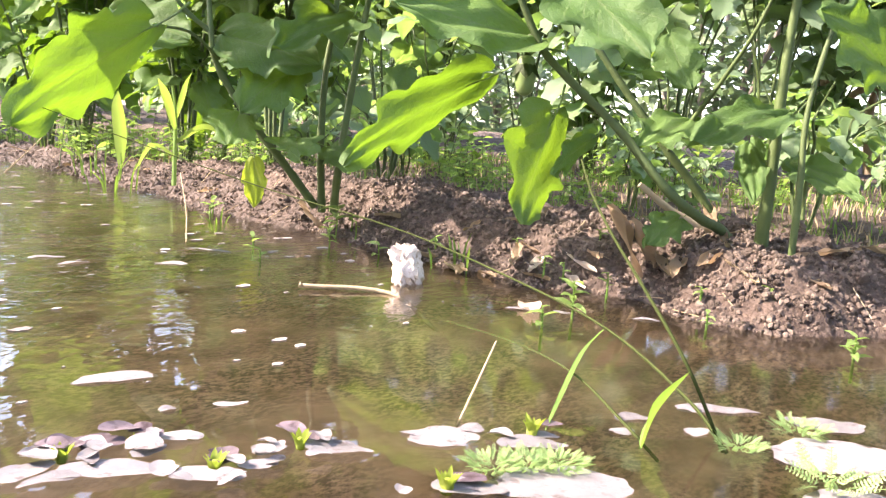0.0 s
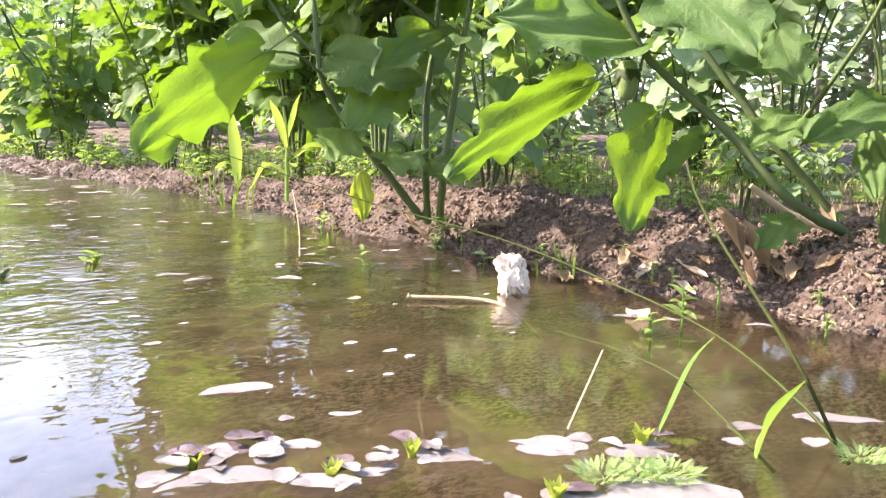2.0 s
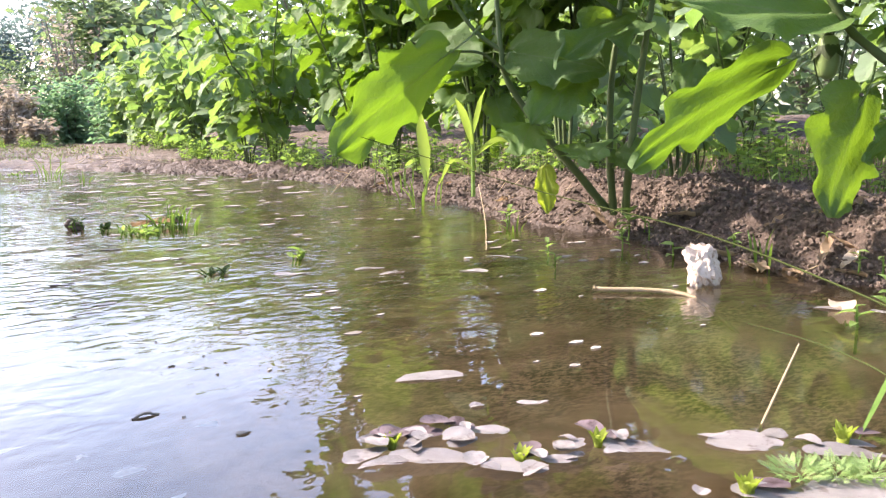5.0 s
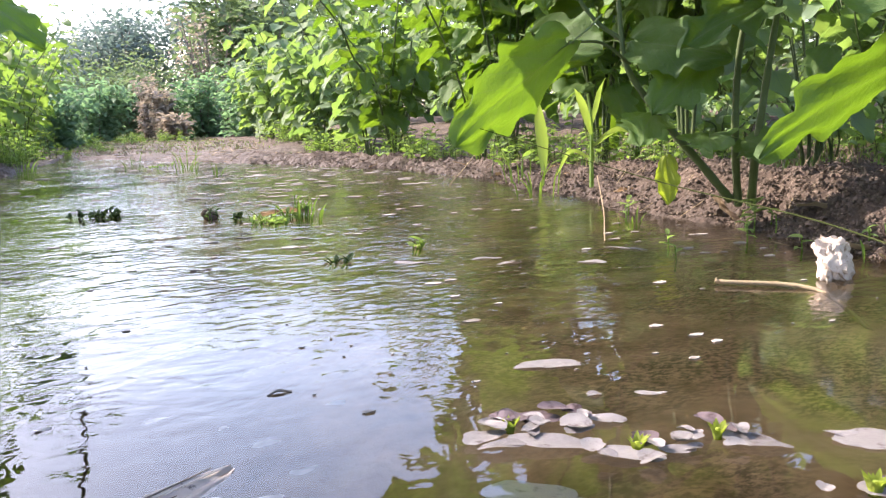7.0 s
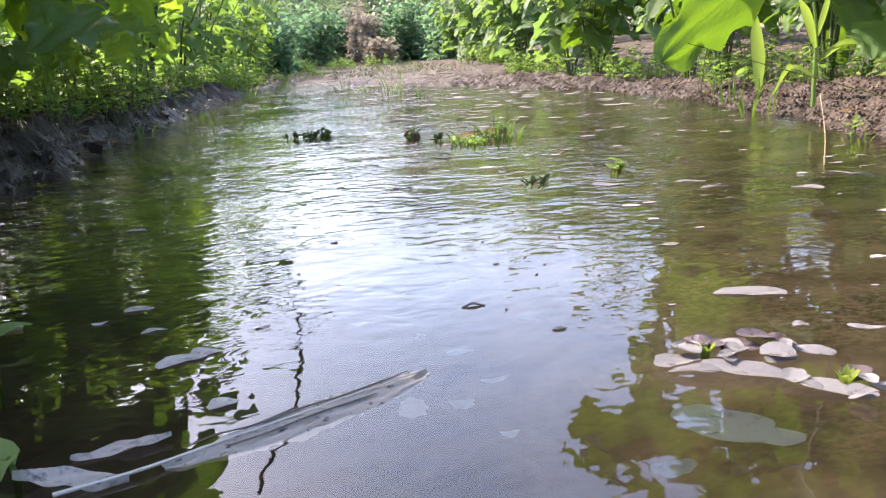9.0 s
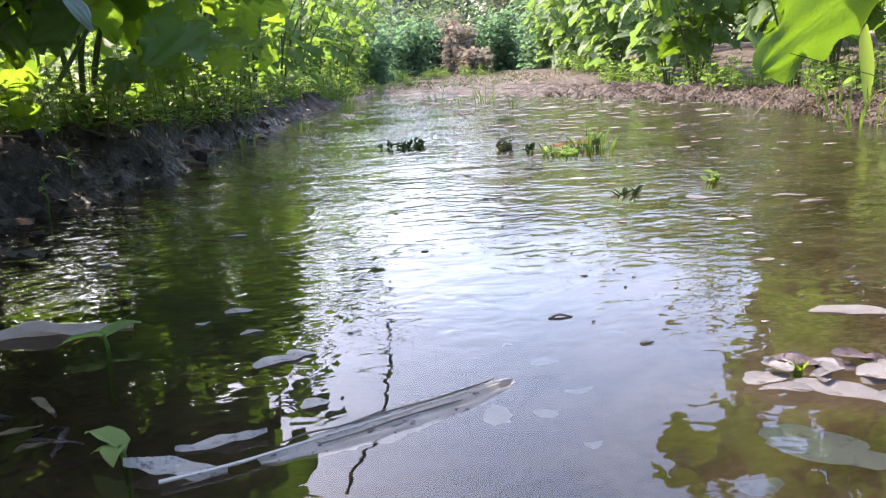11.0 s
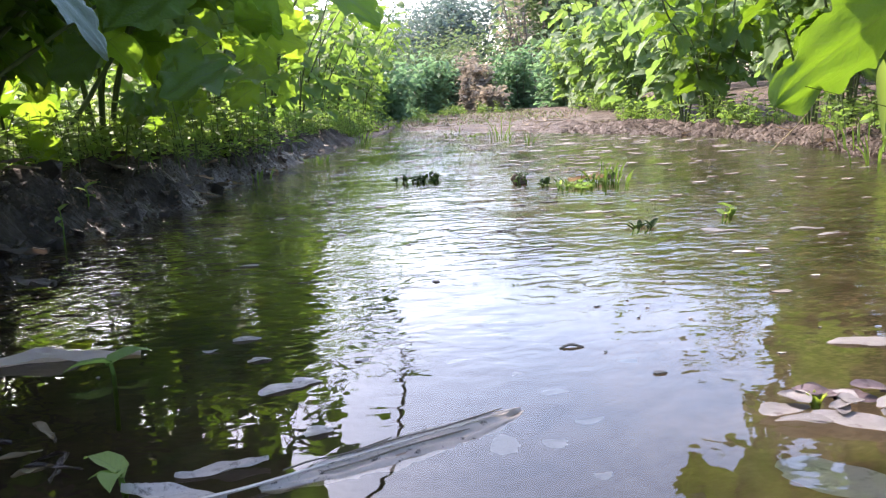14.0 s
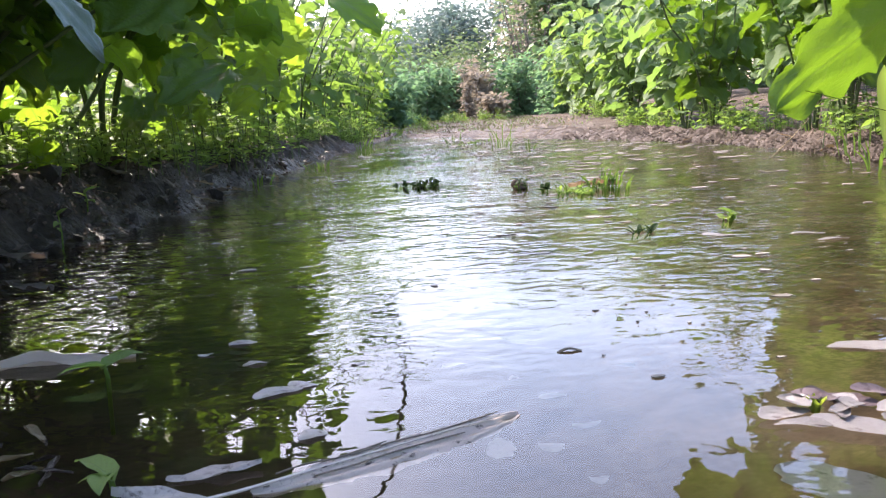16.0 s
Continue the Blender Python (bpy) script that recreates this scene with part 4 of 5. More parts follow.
# ---- far scrub ----
def scrub(name, x, y, height, width, seed, material, label, n=700, size=(0.12, 0.28), base=0.0, category="shrub"):
    r = random.Random(seed)
    bush = thing(name, (x, y, ground_z(x, y, False)), label, category, "scrub at the end of the furrow")
    bm, items = bmesh.new(), []
    for b in range(9):
        a, d = r.uniform(0, 6.28), r.uniform(0.2, 0.5) * width
        top = Vector((d * math.cos(a), d * math.sin(a), height * r.uniform(0.6, 1.0)))
        path = smooth_path([(0.1 * math.cos(a) * width, 0.1 * math.sin(a) * width, -0.05), top * 0.4 + Vector((r.uniform(-.1, .1), r.uniform(-.1, .1), 0)), top], 5)
        tube(bm, path, [lerp(0.03, 0.006, i / (len(path) - 1)) * height * 0.5 for i in range(len(path))], 5)
        for k in range(n // 9):
            t = base + (1 - base) * r.random() ** 0.8
            p = path[min(len(path) - 1, int(t * len(path)))] + Vector((r.gauss(0, 1), r.gauss(0, 1), r.gauss(0, 0.8))) * width * 0.14
            p.z = max(0.02, p.z)
            a2 = r.uniform(0, 6.28)
            items.append((TINY[k % 2], leaf_matrix(p, (math.cos(a2), math.sin(a2), r.uniform(-0.6, 0.8)), r.uniform(*size), r.uniform(-60, 60))))
    tagged(part("limb_growth", bm, BARK, bush), kind="stuff")
    tagged(part("foliage", merged("foliage", items, material), material, bush), kind="stuff")
    return bush


for x, y, h, wd, s in ((-3.6, 15, 2.8, 3.4, 2), (2.9, 15, 2.9, 3.0, 4), (4.6, 18, 3.6, 4.2, 7), (-5.6, 20, 4.4, 4.6, 8), (7.5, 17, 4.0, 4.8, 9), (-8.5, 16, 3.6, 4.5, 10), (10.5, 13, 3.4, 4.2, 11),
                       (12, 8, 3.2, 4.0, 12), (-9, 9, 3.4, 4.2, 13), (9, 3.5, 3.0, 4.0, 14), (9.5, 0.5, 2.2, 4.0, 15), (8, -4, 3.2, 4.0, 16), (-8, 3, 3.4, 4.0, 17), (-7, -4, 3.4, 4.0, 18), (0, -8, 3.0, 4.5, 19), (7, 6.5, 2.6, 3.6, 20)):
    scrub("shrub", x, y, h, wd, 200 + s, SCRUB, "greyish green wild shrub beyond the field", 4500 if y > 10 else 2200, (0.13, 0.27))
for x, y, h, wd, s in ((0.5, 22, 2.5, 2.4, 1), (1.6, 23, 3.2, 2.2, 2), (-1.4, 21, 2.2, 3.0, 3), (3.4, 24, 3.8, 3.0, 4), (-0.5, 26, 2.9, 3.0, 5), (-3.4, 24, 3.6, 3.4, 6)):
    scrub("tree", x, y, h, wd, 280 + s, TREE_LEAF, "distant tree with thin bare limbs, haze painted into its grey-green leaves", 5200, (0.09, 0.19), 0.15, "tree")
for x, y, h, wd, s in ((0.92, 11.2, 0.62, 0.30, 1), (1.95, 14.5, 2.5, 1.2, 2), (0.80, 12.4, 0.85, 0.35, 3), (0.98, 10.4, 0.28, 0.3, 4)):
    scrub("dry_shrub", x, y, h, wd, 230 + s, SCRUB_DRY, "dried brownish pink shrub at the furrow's end", 1000, (0.04, 0.10))
for x, y, h, wd, s in ((0.65, 13.2, 0.95, 0.7, 4), (1.2, 14.2, 1.35, 1.3, 1), (0.2, 15.5, 1.2, 1.6, 2), (-0.9, 14, 1.6, 1.8, 3)):
    scrub("shrub", x, y, h, wd, 240 + s, SCRUB, "pale green shrub at the furrow's end", 3000, (0.05, 0.12))
for x, y, h, wd, s in ((0.12, 11.3, 0.72, 0.75, 1), (1.45, 11.3, 0.75, 0.7, 2), (-0.45, 10.4, 0.8, 0.8, 3), (1.85, 10.4, 0.8, 0.8, 4), (-0.25, 9.2, 0.45, 0.5, 5)):
    scrub("shrub", x, y, h, wd, 250 + s, SCRUB_TEAL, "low bluish green bush on the far mud", 1900, (0.05, 0.11))


def discard(proto):
    for o in (*proto.children_recursive, proto):
        bpy.data.objects.remove(o)


for proto in PROTO + AIRY + WEEDS + TALL + SMALL_PLANT + WEEDS_LIT:
    discard(proto)


# ---- on the banks ----
def lump_mesh(seed, material=CLOD):
    r = random.Random(seed)
    bm = bmesh.new()
    bmesh.ops.create_icosphere(bm, subdivisions=1, radius=1)
    for v in bm.verts:
        v.co *= r.uniform(0.5, 1.3)
        v.co.z *= 0.65
    return mesh_of(bm, "clod", material, False)


CLODS = [lump_mesh(s) for s in range(6)]
MUD_CLODS = [lump_mesh(s + 10, MUD) for s in range(6)]


def bank_spot(r):
    """A place on the right ridge near the water, or now and then on the left one."""
    if r.random() < 0.78:
        y = r.uniform(0.05, 2.6) if r.random() < 0.8 else r.uniform(2.6, 4.5)
        return table(y, RIGHT_EDGE) + 0.02 + 0.50 * r.random() ** 1.3, y
    y = r.uniform(0.7, 4.0)
    return table(y, LEFT_EDGE) - 0.02 - 0.35 * r.random(), y


r = random.Random(5)
for k in range(280):
    x, y = bank_spot(r)
    left = k % 4 == 1
    if left:
        y = r.uniform(0.6, 3.2)
        x = table(y, LEFT_EDGE) - r.uniform(-0.01, 0.16)
    if k % 4 == 0:
        y = r.uniform(0.1, 1.1)
        x = table(y, RIGHT_EDGE) + r.uniform(0.05, 0.4)
    s = 0.004 + 0.008 * r.random() ** 4 if not left else 0.008 + 0.022 * r.random() ** 2.5
    m = Matrix.Translation((x, y, ground_z(x, y) + s * 0.3)) @ Euler((r.uniform(0, 6), r.uniform(0, 6), r.uniform(0, 6))).to_matrix().to_4x4() @ Matrix.Scale(s, 4)
    part("clod", (MUD_CLODS if left else CLODS)[k % 6], CLOD, ground, m=m)

# crumbs too small to count
phi = (1 + 5 ** 0.5) / 2
ICO = np.array([(-1, phi, 0), (1, phi, 0), (-1, -phi, 0), (1, -phi, 0), (0, -1, phi), (0, 1, phi), (0, -1, -phi), (0, 1, -phi), (phi, 0, -1), (phi, 0, 1), (-phi, 0, -1), (-phi, 0, 1)]) / 1.9
ICO_F = [(0, 11, 5), (0, 5, 1), (0, 1, 7), (0, 7, 10), (0, 10, 11), (1, 5, 9), (5, 11, 4), (11, 10, 2), (10, 7, 6), (7, 1, 8), (3, 9, 4), (3, 4, 2), (3, 2, 6), (3, 6, 8), (3, 8, 9), (4, 9, 5), (2, 4, 11), (6, 2, 10), (8, 6, 7), (9, 8, 1)]
ra = np.random.RandomState(3)
V, F = [], []
for k in range(42000):
    x, y = bank_spot(r)
    if k % 3 == 0:
        y = r.uniform(0.05, 1.2)
        x = table(y, RIGHT_EDGE) + 0.02 + 0.34 * r.random()
    s = 0.0011 + 0.0038 * r.random() ** 2.4
    V.append(ICO * ra.uniform(0.5, 1.35, (12, 1)) * s + (x, y, ground_z(x, y) + s * 0.25))
    F += [tuple(i + 12 * k for i in f) for f in ICO_F]
me = bpy.data.meshes.new("soil_crumbs")
me.from_pydata([tuple(v) for v in np.concatenate(V)], [], F)
me.materials.append(CLOD)
tagged(new("soil_crumbs", me), "loose brown soil crumbs on the ridges", "soil", kind="stuff")

# straw and stalk litter on the banks, too fine to count
bm = bmesh.new()
for k in range(300):
    x, y = bank_spot(r)
    if k % 3 == 0:
        y = r.uniform(4, 8.5)
        x = table(y, RIGHT_EDGE) + r.uniform(-0.1, 0.5)
    a, ln = r.uniform(0, 6.28), r.uniform(0.01, 0.06)
    p, q = (x, y), (x + ln * math.cos(a), y + ln * math.sin(a))
    tube(bm, [(*p, ground_z(*p) + 0.001), (*q, surface(*q) + r.uniform(0.001, 0.006))], r.uniform(0.0004, 0.0011), 4)
for k in range(170):
    x, y = r.uniform(-0.3, 1.3), r.uniform(4.6, 8.0)
    if x > table(y, RIGHT_EDGE) + 0.05:
        a, ln = r.uniform(0, 6.28), r.uniform(0.04, 0.16)
        q = (x + ln * math.cos(a), y + ln * math.sin(a))
        tube(bm, [(x, y, ground_z(x, y) + 0.002), (*q, surface(*q) + r.uniform(0.002, 0.02))], r.uniform(0.001, 0.003), 4)
tagged(new("straw_litter", mesh_of(bm, "straw_litter", STRAW)), "scattered dry straw and stalk bits on the soil", "straw", kind="stuff")


def curled_leaf(name, at, yaw, length, width, curl, material, label, lift=0.0, tilt=0.0, seed=0, thick=0.0012, bend=0.12, category="dead leaf", group="dead leaves"):
    """A dry leaf, rolled about its length and crumpled, with thickness."""
    r = random.Random(seed)
    bm, nx, ny = bmesh.new(), 16, 8
    ph = [r.uniform(0, 6) for _ in range(4)]
    rows = []
    for i in range(nx + 1):
        u = i / nx
        half = 0.5 * width * (math.sin(math.pi * min(1, 0.06 + 0.9 * u)) ** 0.6)
        line = []
        for j in range(ny + 1):
            v = j / ny * 2 - 1
            ang = v * curl * (0.8 + 0.3 * math.sin(4 * u + ph[0]))
            rad = half / max(0.2, abs(curl))
            x = rad * math.sin(ang) if abs(curl) > 0.2 else half * v
            z = rad * (1 - math.cos(ang)) if abs(curl) > 0.2 else 0
            z += 0.07 * width * math.sin(9 * u + ph[1] + 3 * v) + 0.05 * width * math.sin(17 * u + 5 * v + ph[2]) + bend * length * u * u * math.sin(ph[3])
            line.append(bm.verts.new((x + 0.05 * width * math.sin(14 * u + ph[0]), (u - 0.5) * length, z)))
        rows.append(line)
    for a, b in zip(rows, rows[1:]):
        for j in range(ny):
            bm.faces.new((a[j], a[j + 1], b[j + 1], b[j]))
    bmesh.ops.solidify(bm, geom=bm.faces[:], thickness=thick)
    ob = new(name, mesh_of(bm, name, material))
    ob.matrix_world = pose(at[0], at[1], at[2] + lift, tilt, 0, yaw)
    return tagged(ob, label, category, group)


# the crumpled pale leaf that stands in the water
bm = bmesh.new()
bmesh.ops.create_icosphere(bm, subdivisions=4, radius=1)
for v in bm.verts:
    c = v.co.copy()
    fold_ = 0.35 * noise.noise(c * 1.3 + Vector((4, 0, 0))) + 0.5 * abs(noise.noise(c * 2.6)) + 0.28 * abs(noise.noise(c * 5.5)) + 0.16 * noise.noise(c * 13)
    v.co = Vector((c.x * 0.027, c.y * 0.020, c.z * 0.035)) * (0.72 + fold_ * 0.8)
    v.co.x += 0.006 * math.sin(c.z * 3.2)
ob = new("crumpled_leaf", mesh_of(bm, "crumpled_leaf", CRUMPLED))
ob.matrix_world = Matrix.Translation((0.842, 0.738, 0.022)) @ Matrix.Rotation(radians(-28), 4, Vector((0.79, 0.61, 0.0)))
tagged(ob, "crumpled bleached dry leaf standing in the shallow water", "dead leaf", "dead leaves")
# dry sheaths at the foot of the large plant
for x, y, z, yaw, ln, wd, tl, s in ((1.075, 0.53, 0.065, 10, 0.13, 0.045, 66, 5), (1.09, 0.515, 0.055, 60, 0.11, 0.04, 50, 6), (1.10, 0.50, 0.05, -40, 0.10, 0.03, 18, 7), (1.09, 0.46, 0.055, -75, 0.12, 0.03, 14, 8),
                                   (1.17, 0.43, 0.075, -60, 0.12, 0.035, 12, 9), (1.20, 0.46, 0.095, -50, 0.15, 0.035, 16, 10), (1.05, 1.16, 0.03, 0, 0.08, 0.03, 30, 11), (1.12, 0.42, 0.06, -100, 0.10, 0.03, 8, 28)):
    curled_leaf("dry_leaf", (x, y, z), yaw, ln, wd, 1.5, HUSK, "curled dry brown leaf sheath at the plant's foot", tilt=tl, seed=s)
for k in range(9):
    y = r.uniform(0.54, 0.80)
    x = table(y, RIGHT_EDGE) + r.uniform(0.0, 0.09)
    curled_leaf("dry_leaf", (x, y, surface(x, y) + 0.006), r.uniform(-75, -20), r.uniform(0.06, 0.12), r.uniform(0.014, 0.026), r.uniform(0.6, 1.3), HUSK if k % 3 else PALE, "pale pinkish dry leaf lying at the water's edge", tilt=r.uniform(-8, 8), seed=500 + k)
for k in range(26):
    x, y = bank_spot(r)
    if k < 9:
        y = r.uniform(0.45, 1.0)
        x = table(y, RIGHT_EDGE) + r.uniform(0.02, 0.25)
    curled_leaf("dry_leaf", (x, y, surface(x, y) + 0.006), r.uniform(0, 360), r.uniform(0.04, 0.10), r.uniform(0.015, 0.035), r.uniform(0.5, 1.6), HUSK if k % 3 else STRAW, "curled dry leaf lying on the soil", tilt=r.uniform(-15, 15), seed=40 + k)
for k in range(22):
    y = r.uniform(0.95, 3.6)
    x = table(y, LEFT_EDGE) - r.uniform(0.0, 0.2)
    curled_leaf("dead_leaf", (x, y, surface(x, y) + 0.007), r.uniform(0, 360), r.uniform(0.03, 0.09), r.uniform(0.012, 0.03), r.uniform(0.5, 1.6), (BARK, STRAW, HUSK)[k % 3], "rotting dead leaf on the dark wet bank", tilt=r.uniform(-20, 20), seed=300 + k)
for x, y, yaw, ln, s in ((-0.66, 1.30, 80, 0.12, 12), (-0.57, 1.22, 50, 0.05, 13), (-0.56, 2.2, 70, 0.10, 14), (-0.70, 1.9, 75, 0.16, 15), (-0.52, 1.05, 60, 0.09, 16)):
    curled_leaf("dead_leaf", (x, y, surface(x, y) + 0.008), yaw, ln, ln * 0.4, 0.5, BARK, "wet grey dead leaf on the dark bank", seed=s)


# ---- on and in the water ----
def pad_mesh(seed, rx, ry, z=0.0, thick=0.0004, curl=0.0):
    """A floating leaf blade: an uneven, slightly warped thin disc, broader at one end, now and then notched; curl lifts its long edges."""
    r = random.Random(seed)
    bm, rings, n_ = bmesh.new(), [], 32
    ph = [r.uniform(0, 6.28) for _ in range(6)]
    notch, egg = r.uniform(0, 6.28), r.uniform(-0.14, 0.14)
    mid = bm.verts.new((0, 0, z))
    for q in (0.3, 0.55, 0.8, 1.0):
        ring = []
        for k in range(n_):
            a = k * math.tau / n_
            out = 1 + q * (0.07 * math.sin(2 * a + ph[0]) + 0.06 * math.sin(3 * a + ph[1]) + 0.035 * math.sin(7 * a + ph[2]) + 0.025 * math.sin(11 * a + ph[3]))
            out -= q * 0.22 * math.exp(-((a - notch) / 0.22) ** 2)
            x, y = q * rx * math.cos(a) * out, q * ry * math.sin(a) * out * (1 + egg * math.cos(a))
            ring.append(bm.verts.new((x, y, z + curl * ry * (q * math.sin(a)) ** 2 + 0.0007 * q * math.sin(2 * a + ph[4]) + 0.0005 * math.sin(180 * x + ph[5]) * q)))
        rings.append(ring)
    for k in range(n_):
        bm.faces.new((mid, rings[0][k], rings[0][(k + 1) % n_]))
        for a, b in zip(rings, rings[1:]):
            bm.faces.new((a[k], b[k], b[(k + 1) % n_], a[(k + 1) % n_]))
    bmesh.ops.solidify(bm, geom=bm.faces[:], thickness=thick)
    return bm


def pad(x, y, rx, ry, yaw=0.0, seed=0, material=PAD, label="pale floating leaf blade on the water", z=0.0008):
    ob = new("floating_leaf", mesh_of(pad_mesh(seed, rx, ry), "floating_leaf", material))
    ob.matrix_world = pose(x, y, z, 0, 0, yaw)
    return tagged(ob, label, "floating leaf", "floating leaves")


def rosette(x, y, pads, bud=0.02, seed=0, inner=6):
    """A floating water plant: flat outer pads, inner pads that rise from the crown, and a tuft of young upright leaves."""
    plant = thing("water_plant", (x, y, 0.002), "floating water plant with pale round pads and green bud", "water plant", "floating water plants")
    r = random.Random(seed)
    for k, (dx, dy, rx, ry, yaw) in enumerate(pads):
        part("pad", pad_mesh(seed + k, rx, ry, 0.0, 0.0004, 0.12), PAD_OLD if k % 4 == 3 else PAD, plant, m=pose(dx, dy, 0.0002 + 0.0008 * (k % 3), 3 * math.sin(k * 2.1), 3 * math.cos(k * 1.3), yaw))
    for k in range(inner + 2):
        a, d, ln = k * 2.4 + r.uniform(-0.4, 0.4), r.uniform(0.008, 0.024), r.uniform(0.006, 0.013)
        part("pad", pad_mesh(seed + 20 + k, ln, ln * r.uniform(0.55, 0.9), 0.0, 0.0004, 0.25), PAD if k % 3 else PAD_OLD, plant,
             m=pose(d * math.cos(a) * 1.3, d * math.sin(a), 0.0015 + 0.0008 * k, r.uniform(-9, 9), r.uniform(-9, 9), r.uniform(0, 360)))
    crown = part("bud", tube(bmesh.new(), [(0, 0, -0.003), (0, 0, 0.001), (0, 0, 0.45 * bud)], [0.25 * bud, 0.3 * bud, 0.12 * bud], 8), BUD, plant, "yellow-green bud")
    for k in range(14):
        a = k * 2.4
        part("young_leaf", YOUNG[k % 3], BUD, crown, m=leaf_matrix((0.003 * math.cos(a), 0.003 * math.sin(a), 0.0), (math.cos(a) * 0.28, math.sin(a) * 0.28, 1), bud * r.uniform(0.6, 1.0), r.uniform(-30, 30)))
    return plant


YOUNG = [array_mesh("young_leaf", *SMALL[k], BUD) for k in range(3)]
rosette(0.243, 0.480, [(0.010, -0.034, 0.032, 0.0125, -25), (-0.024, -0.006, 0.017, 0.010, 20), (-0.020, -0.026, 0.016, 0.008, -10), (0.026, 0.010, 0.018, 0.012, -40)], 0.011, 10, 5)
rosette(0.286, 0.472, [(0.024, -0.006, 0.017, 0.008, -40), (-0.002, -0.016, 0.012, 0.007, 10)], 0.006, 15, 5)
rosette(0.300, 0.411, [(-0.010, -0.004, 0.023, 0.010, -38), (0.020, -0.014, 0.012, 0.007, -40)], 0.011, 30, 4)
rosette(0.361, 0.405, [(0.014, -0.020, 0.022, 0.011, -42), (-0.020, 0.006, 0.014, 0.008, 10), (-0.030, -0.012, 0.008, 0.005, 0)], 0.011, 50, 4)
rosette(0.498, 0.316, [(-0.018, -0.012, 0.024, 0.012, -40)], 0.014, 60, 0)
rosette(0.381, 0.300, [(0.010, -0.008, 0.022, 0.012, -42)], 0.014, 65, 0)
for k, (x, y, rx, ry, yaw) in enumerate(((0.445, 0.355, 0.026, 0.018, -38), (0.442, 0.258, 0.042, 0.026, -40), (0.591, 0.283, 0.015, 0.009, -40), (0.663, 0.246, 0.034, 0.011, -48), (0.635, 0.142, 0.055, 0.032, -52), (0.60, 0.236, 0.012, 0.008, 0),
                                        (0.70, 0.17, 0.03, 0.018, -50), (0.555, 0.275, 0.011, 0.007, -30), (0.475, 0.352, 0.012, 0.008, 20), (0.50, 0.31, 0.013, 0.008, -40), 
                                        (0.377, 0.498, 0.012, 0.005, -20), (0.336, 0.516, 0.006, 0.005, 0), (0.345, 0.60, 0.030, 0.013, -20), (0.438, 0.372, 0.011, 0.006, -30), (0.555, 0.118, 0.03, 0.02, -50))):
    pad(x, y, rx, ry, yaw, 70 + k)
for k, (x, y, rx, ry, yaw) in enumerate(((0.655, 1.0, 0.034, 0.018, -40), (0.765, 1.07, 0.055, 0.012, -60), (0.845, 0.55, 0.03, 0.014, -55), (0.875, 0.51, 0.018, 0.01, -55), (0.93, 0.43, 0.03, 0.01, -55), (0.537, 1.114, 0.035, 0.014, -20), (0.426, 1.146, 0.04, 0.016, -30), (0.55, 1.06, 0.03, 0.01, 0))):
    pad(x, y, rx * 0.7, ry * 0.6, yaw, 95 + k, PAD, "bleached flat leaf scrap floating on the water")
curled_leaf("dead_leaf", (0.85, 0.545, 0.006), -50, 0.075, 0.028, 0.5, PALE, "bleached dead leaf floating at the water's edge", seed=20)
rf2 = random.Random(24)


# the long folded leaf that lies in the near water
def folded_blade(a, b, width, seed=0):
    """A long rotting blade from a to b with lengthwise folds, ragged edges that curl up, and a midrib that runs on as its stalk."""
    a, b = Vector(a), Vector(b)
    along = (b - a).normalized()
    across = along.cross(Vector((0, 0, 1))).normalized()
    bm, rows = bmesh.new(), []
    for i in range(61):
        u = i / 60
        half = 0.5 * width * (0.16 + 0.84 * min(1.0, 3.2 * u) ** 0.8) * (1 - 0.75 * max(0.0, (u - 0.72) / 0.28) ** 1.5)
        line = []
        for j in range(17):
            v = j / 8 - 1
            e = abs(v)
            rag = 1 + e ** 3 * (0.30 * noise.noise(Vector((u * 11, v, seed))) + 0.16 * noise.noise(Vector((u * 34, v, seed + 3))))
            z = 0.0016 + 0.0011 * math.cos(v * 9.0 + 0.8 * math.sin(u * 5)) - 0.0026 * e ** 2 + 0.0034 * max(0.0, e - 0.75) * (1 + math.sin(u * 17 + 3 * v)) + 0.0012 * noise.noise(Vector((u * 14, v * 2.5, seed + 7)))
            line.append(bm.verts.new(a.lerp(b, u) + across * (v * half * rag + 0.003 * math.sin(u * 4)) + Vector((0, 0, z))))
        rows.append(line)
    for p, q in zip(rows, rows[1:]):
        for j in range(16):
            bm.faces.new((p[j], p[j + 1], q[j + 1], q[j]))
    bmesh.ops.solidify(bm, geom=bm.faces[:], thickness=0.0006)
    leaf = tagged(new("long_dead_leaf", mesh_of(bm, "long_dead_leaf", LONG)), "long folded greyish dead leaf lying awash in the water", "dead leaf", "dead leaves")
    path = smooth_path([a - along * 0.055 - across * 0.006, a - along * 0.012, a.lerp(b, 0.2), a.lerp(b, 0.6), a.lerp(b, 0.97)], 6)
    part("midrib", tube(bmesh.new(), [p + Vector((0, 0, 0.0036)) for p in path], [lerp(0.0013, 0.0005, i / (len(path) - 1)) for i in range(len(path))], 6), LONG, leaf)
    for off, u0, u1 in ((0.30, 0.2, 0.75), (-0.45, 0.35, 0.95), (-0.62, 0.1, 0.5)):
        path = smooth_path([a.lerp(b, lerp(u0, u1, q / 4)) + across * (off * 0.5 * width * (1 + 0.2 * math.sin(q * 2.0))) for q in range(5)], 4)
        part("crease", tube(bmesh.new(), [p + Vector((0, 0, 0.0022)) for p in path], [0.0006] * (len(path) - 1) + [0.0003], 5), BARK, leaf, "dark rotten crease")
    return leaf


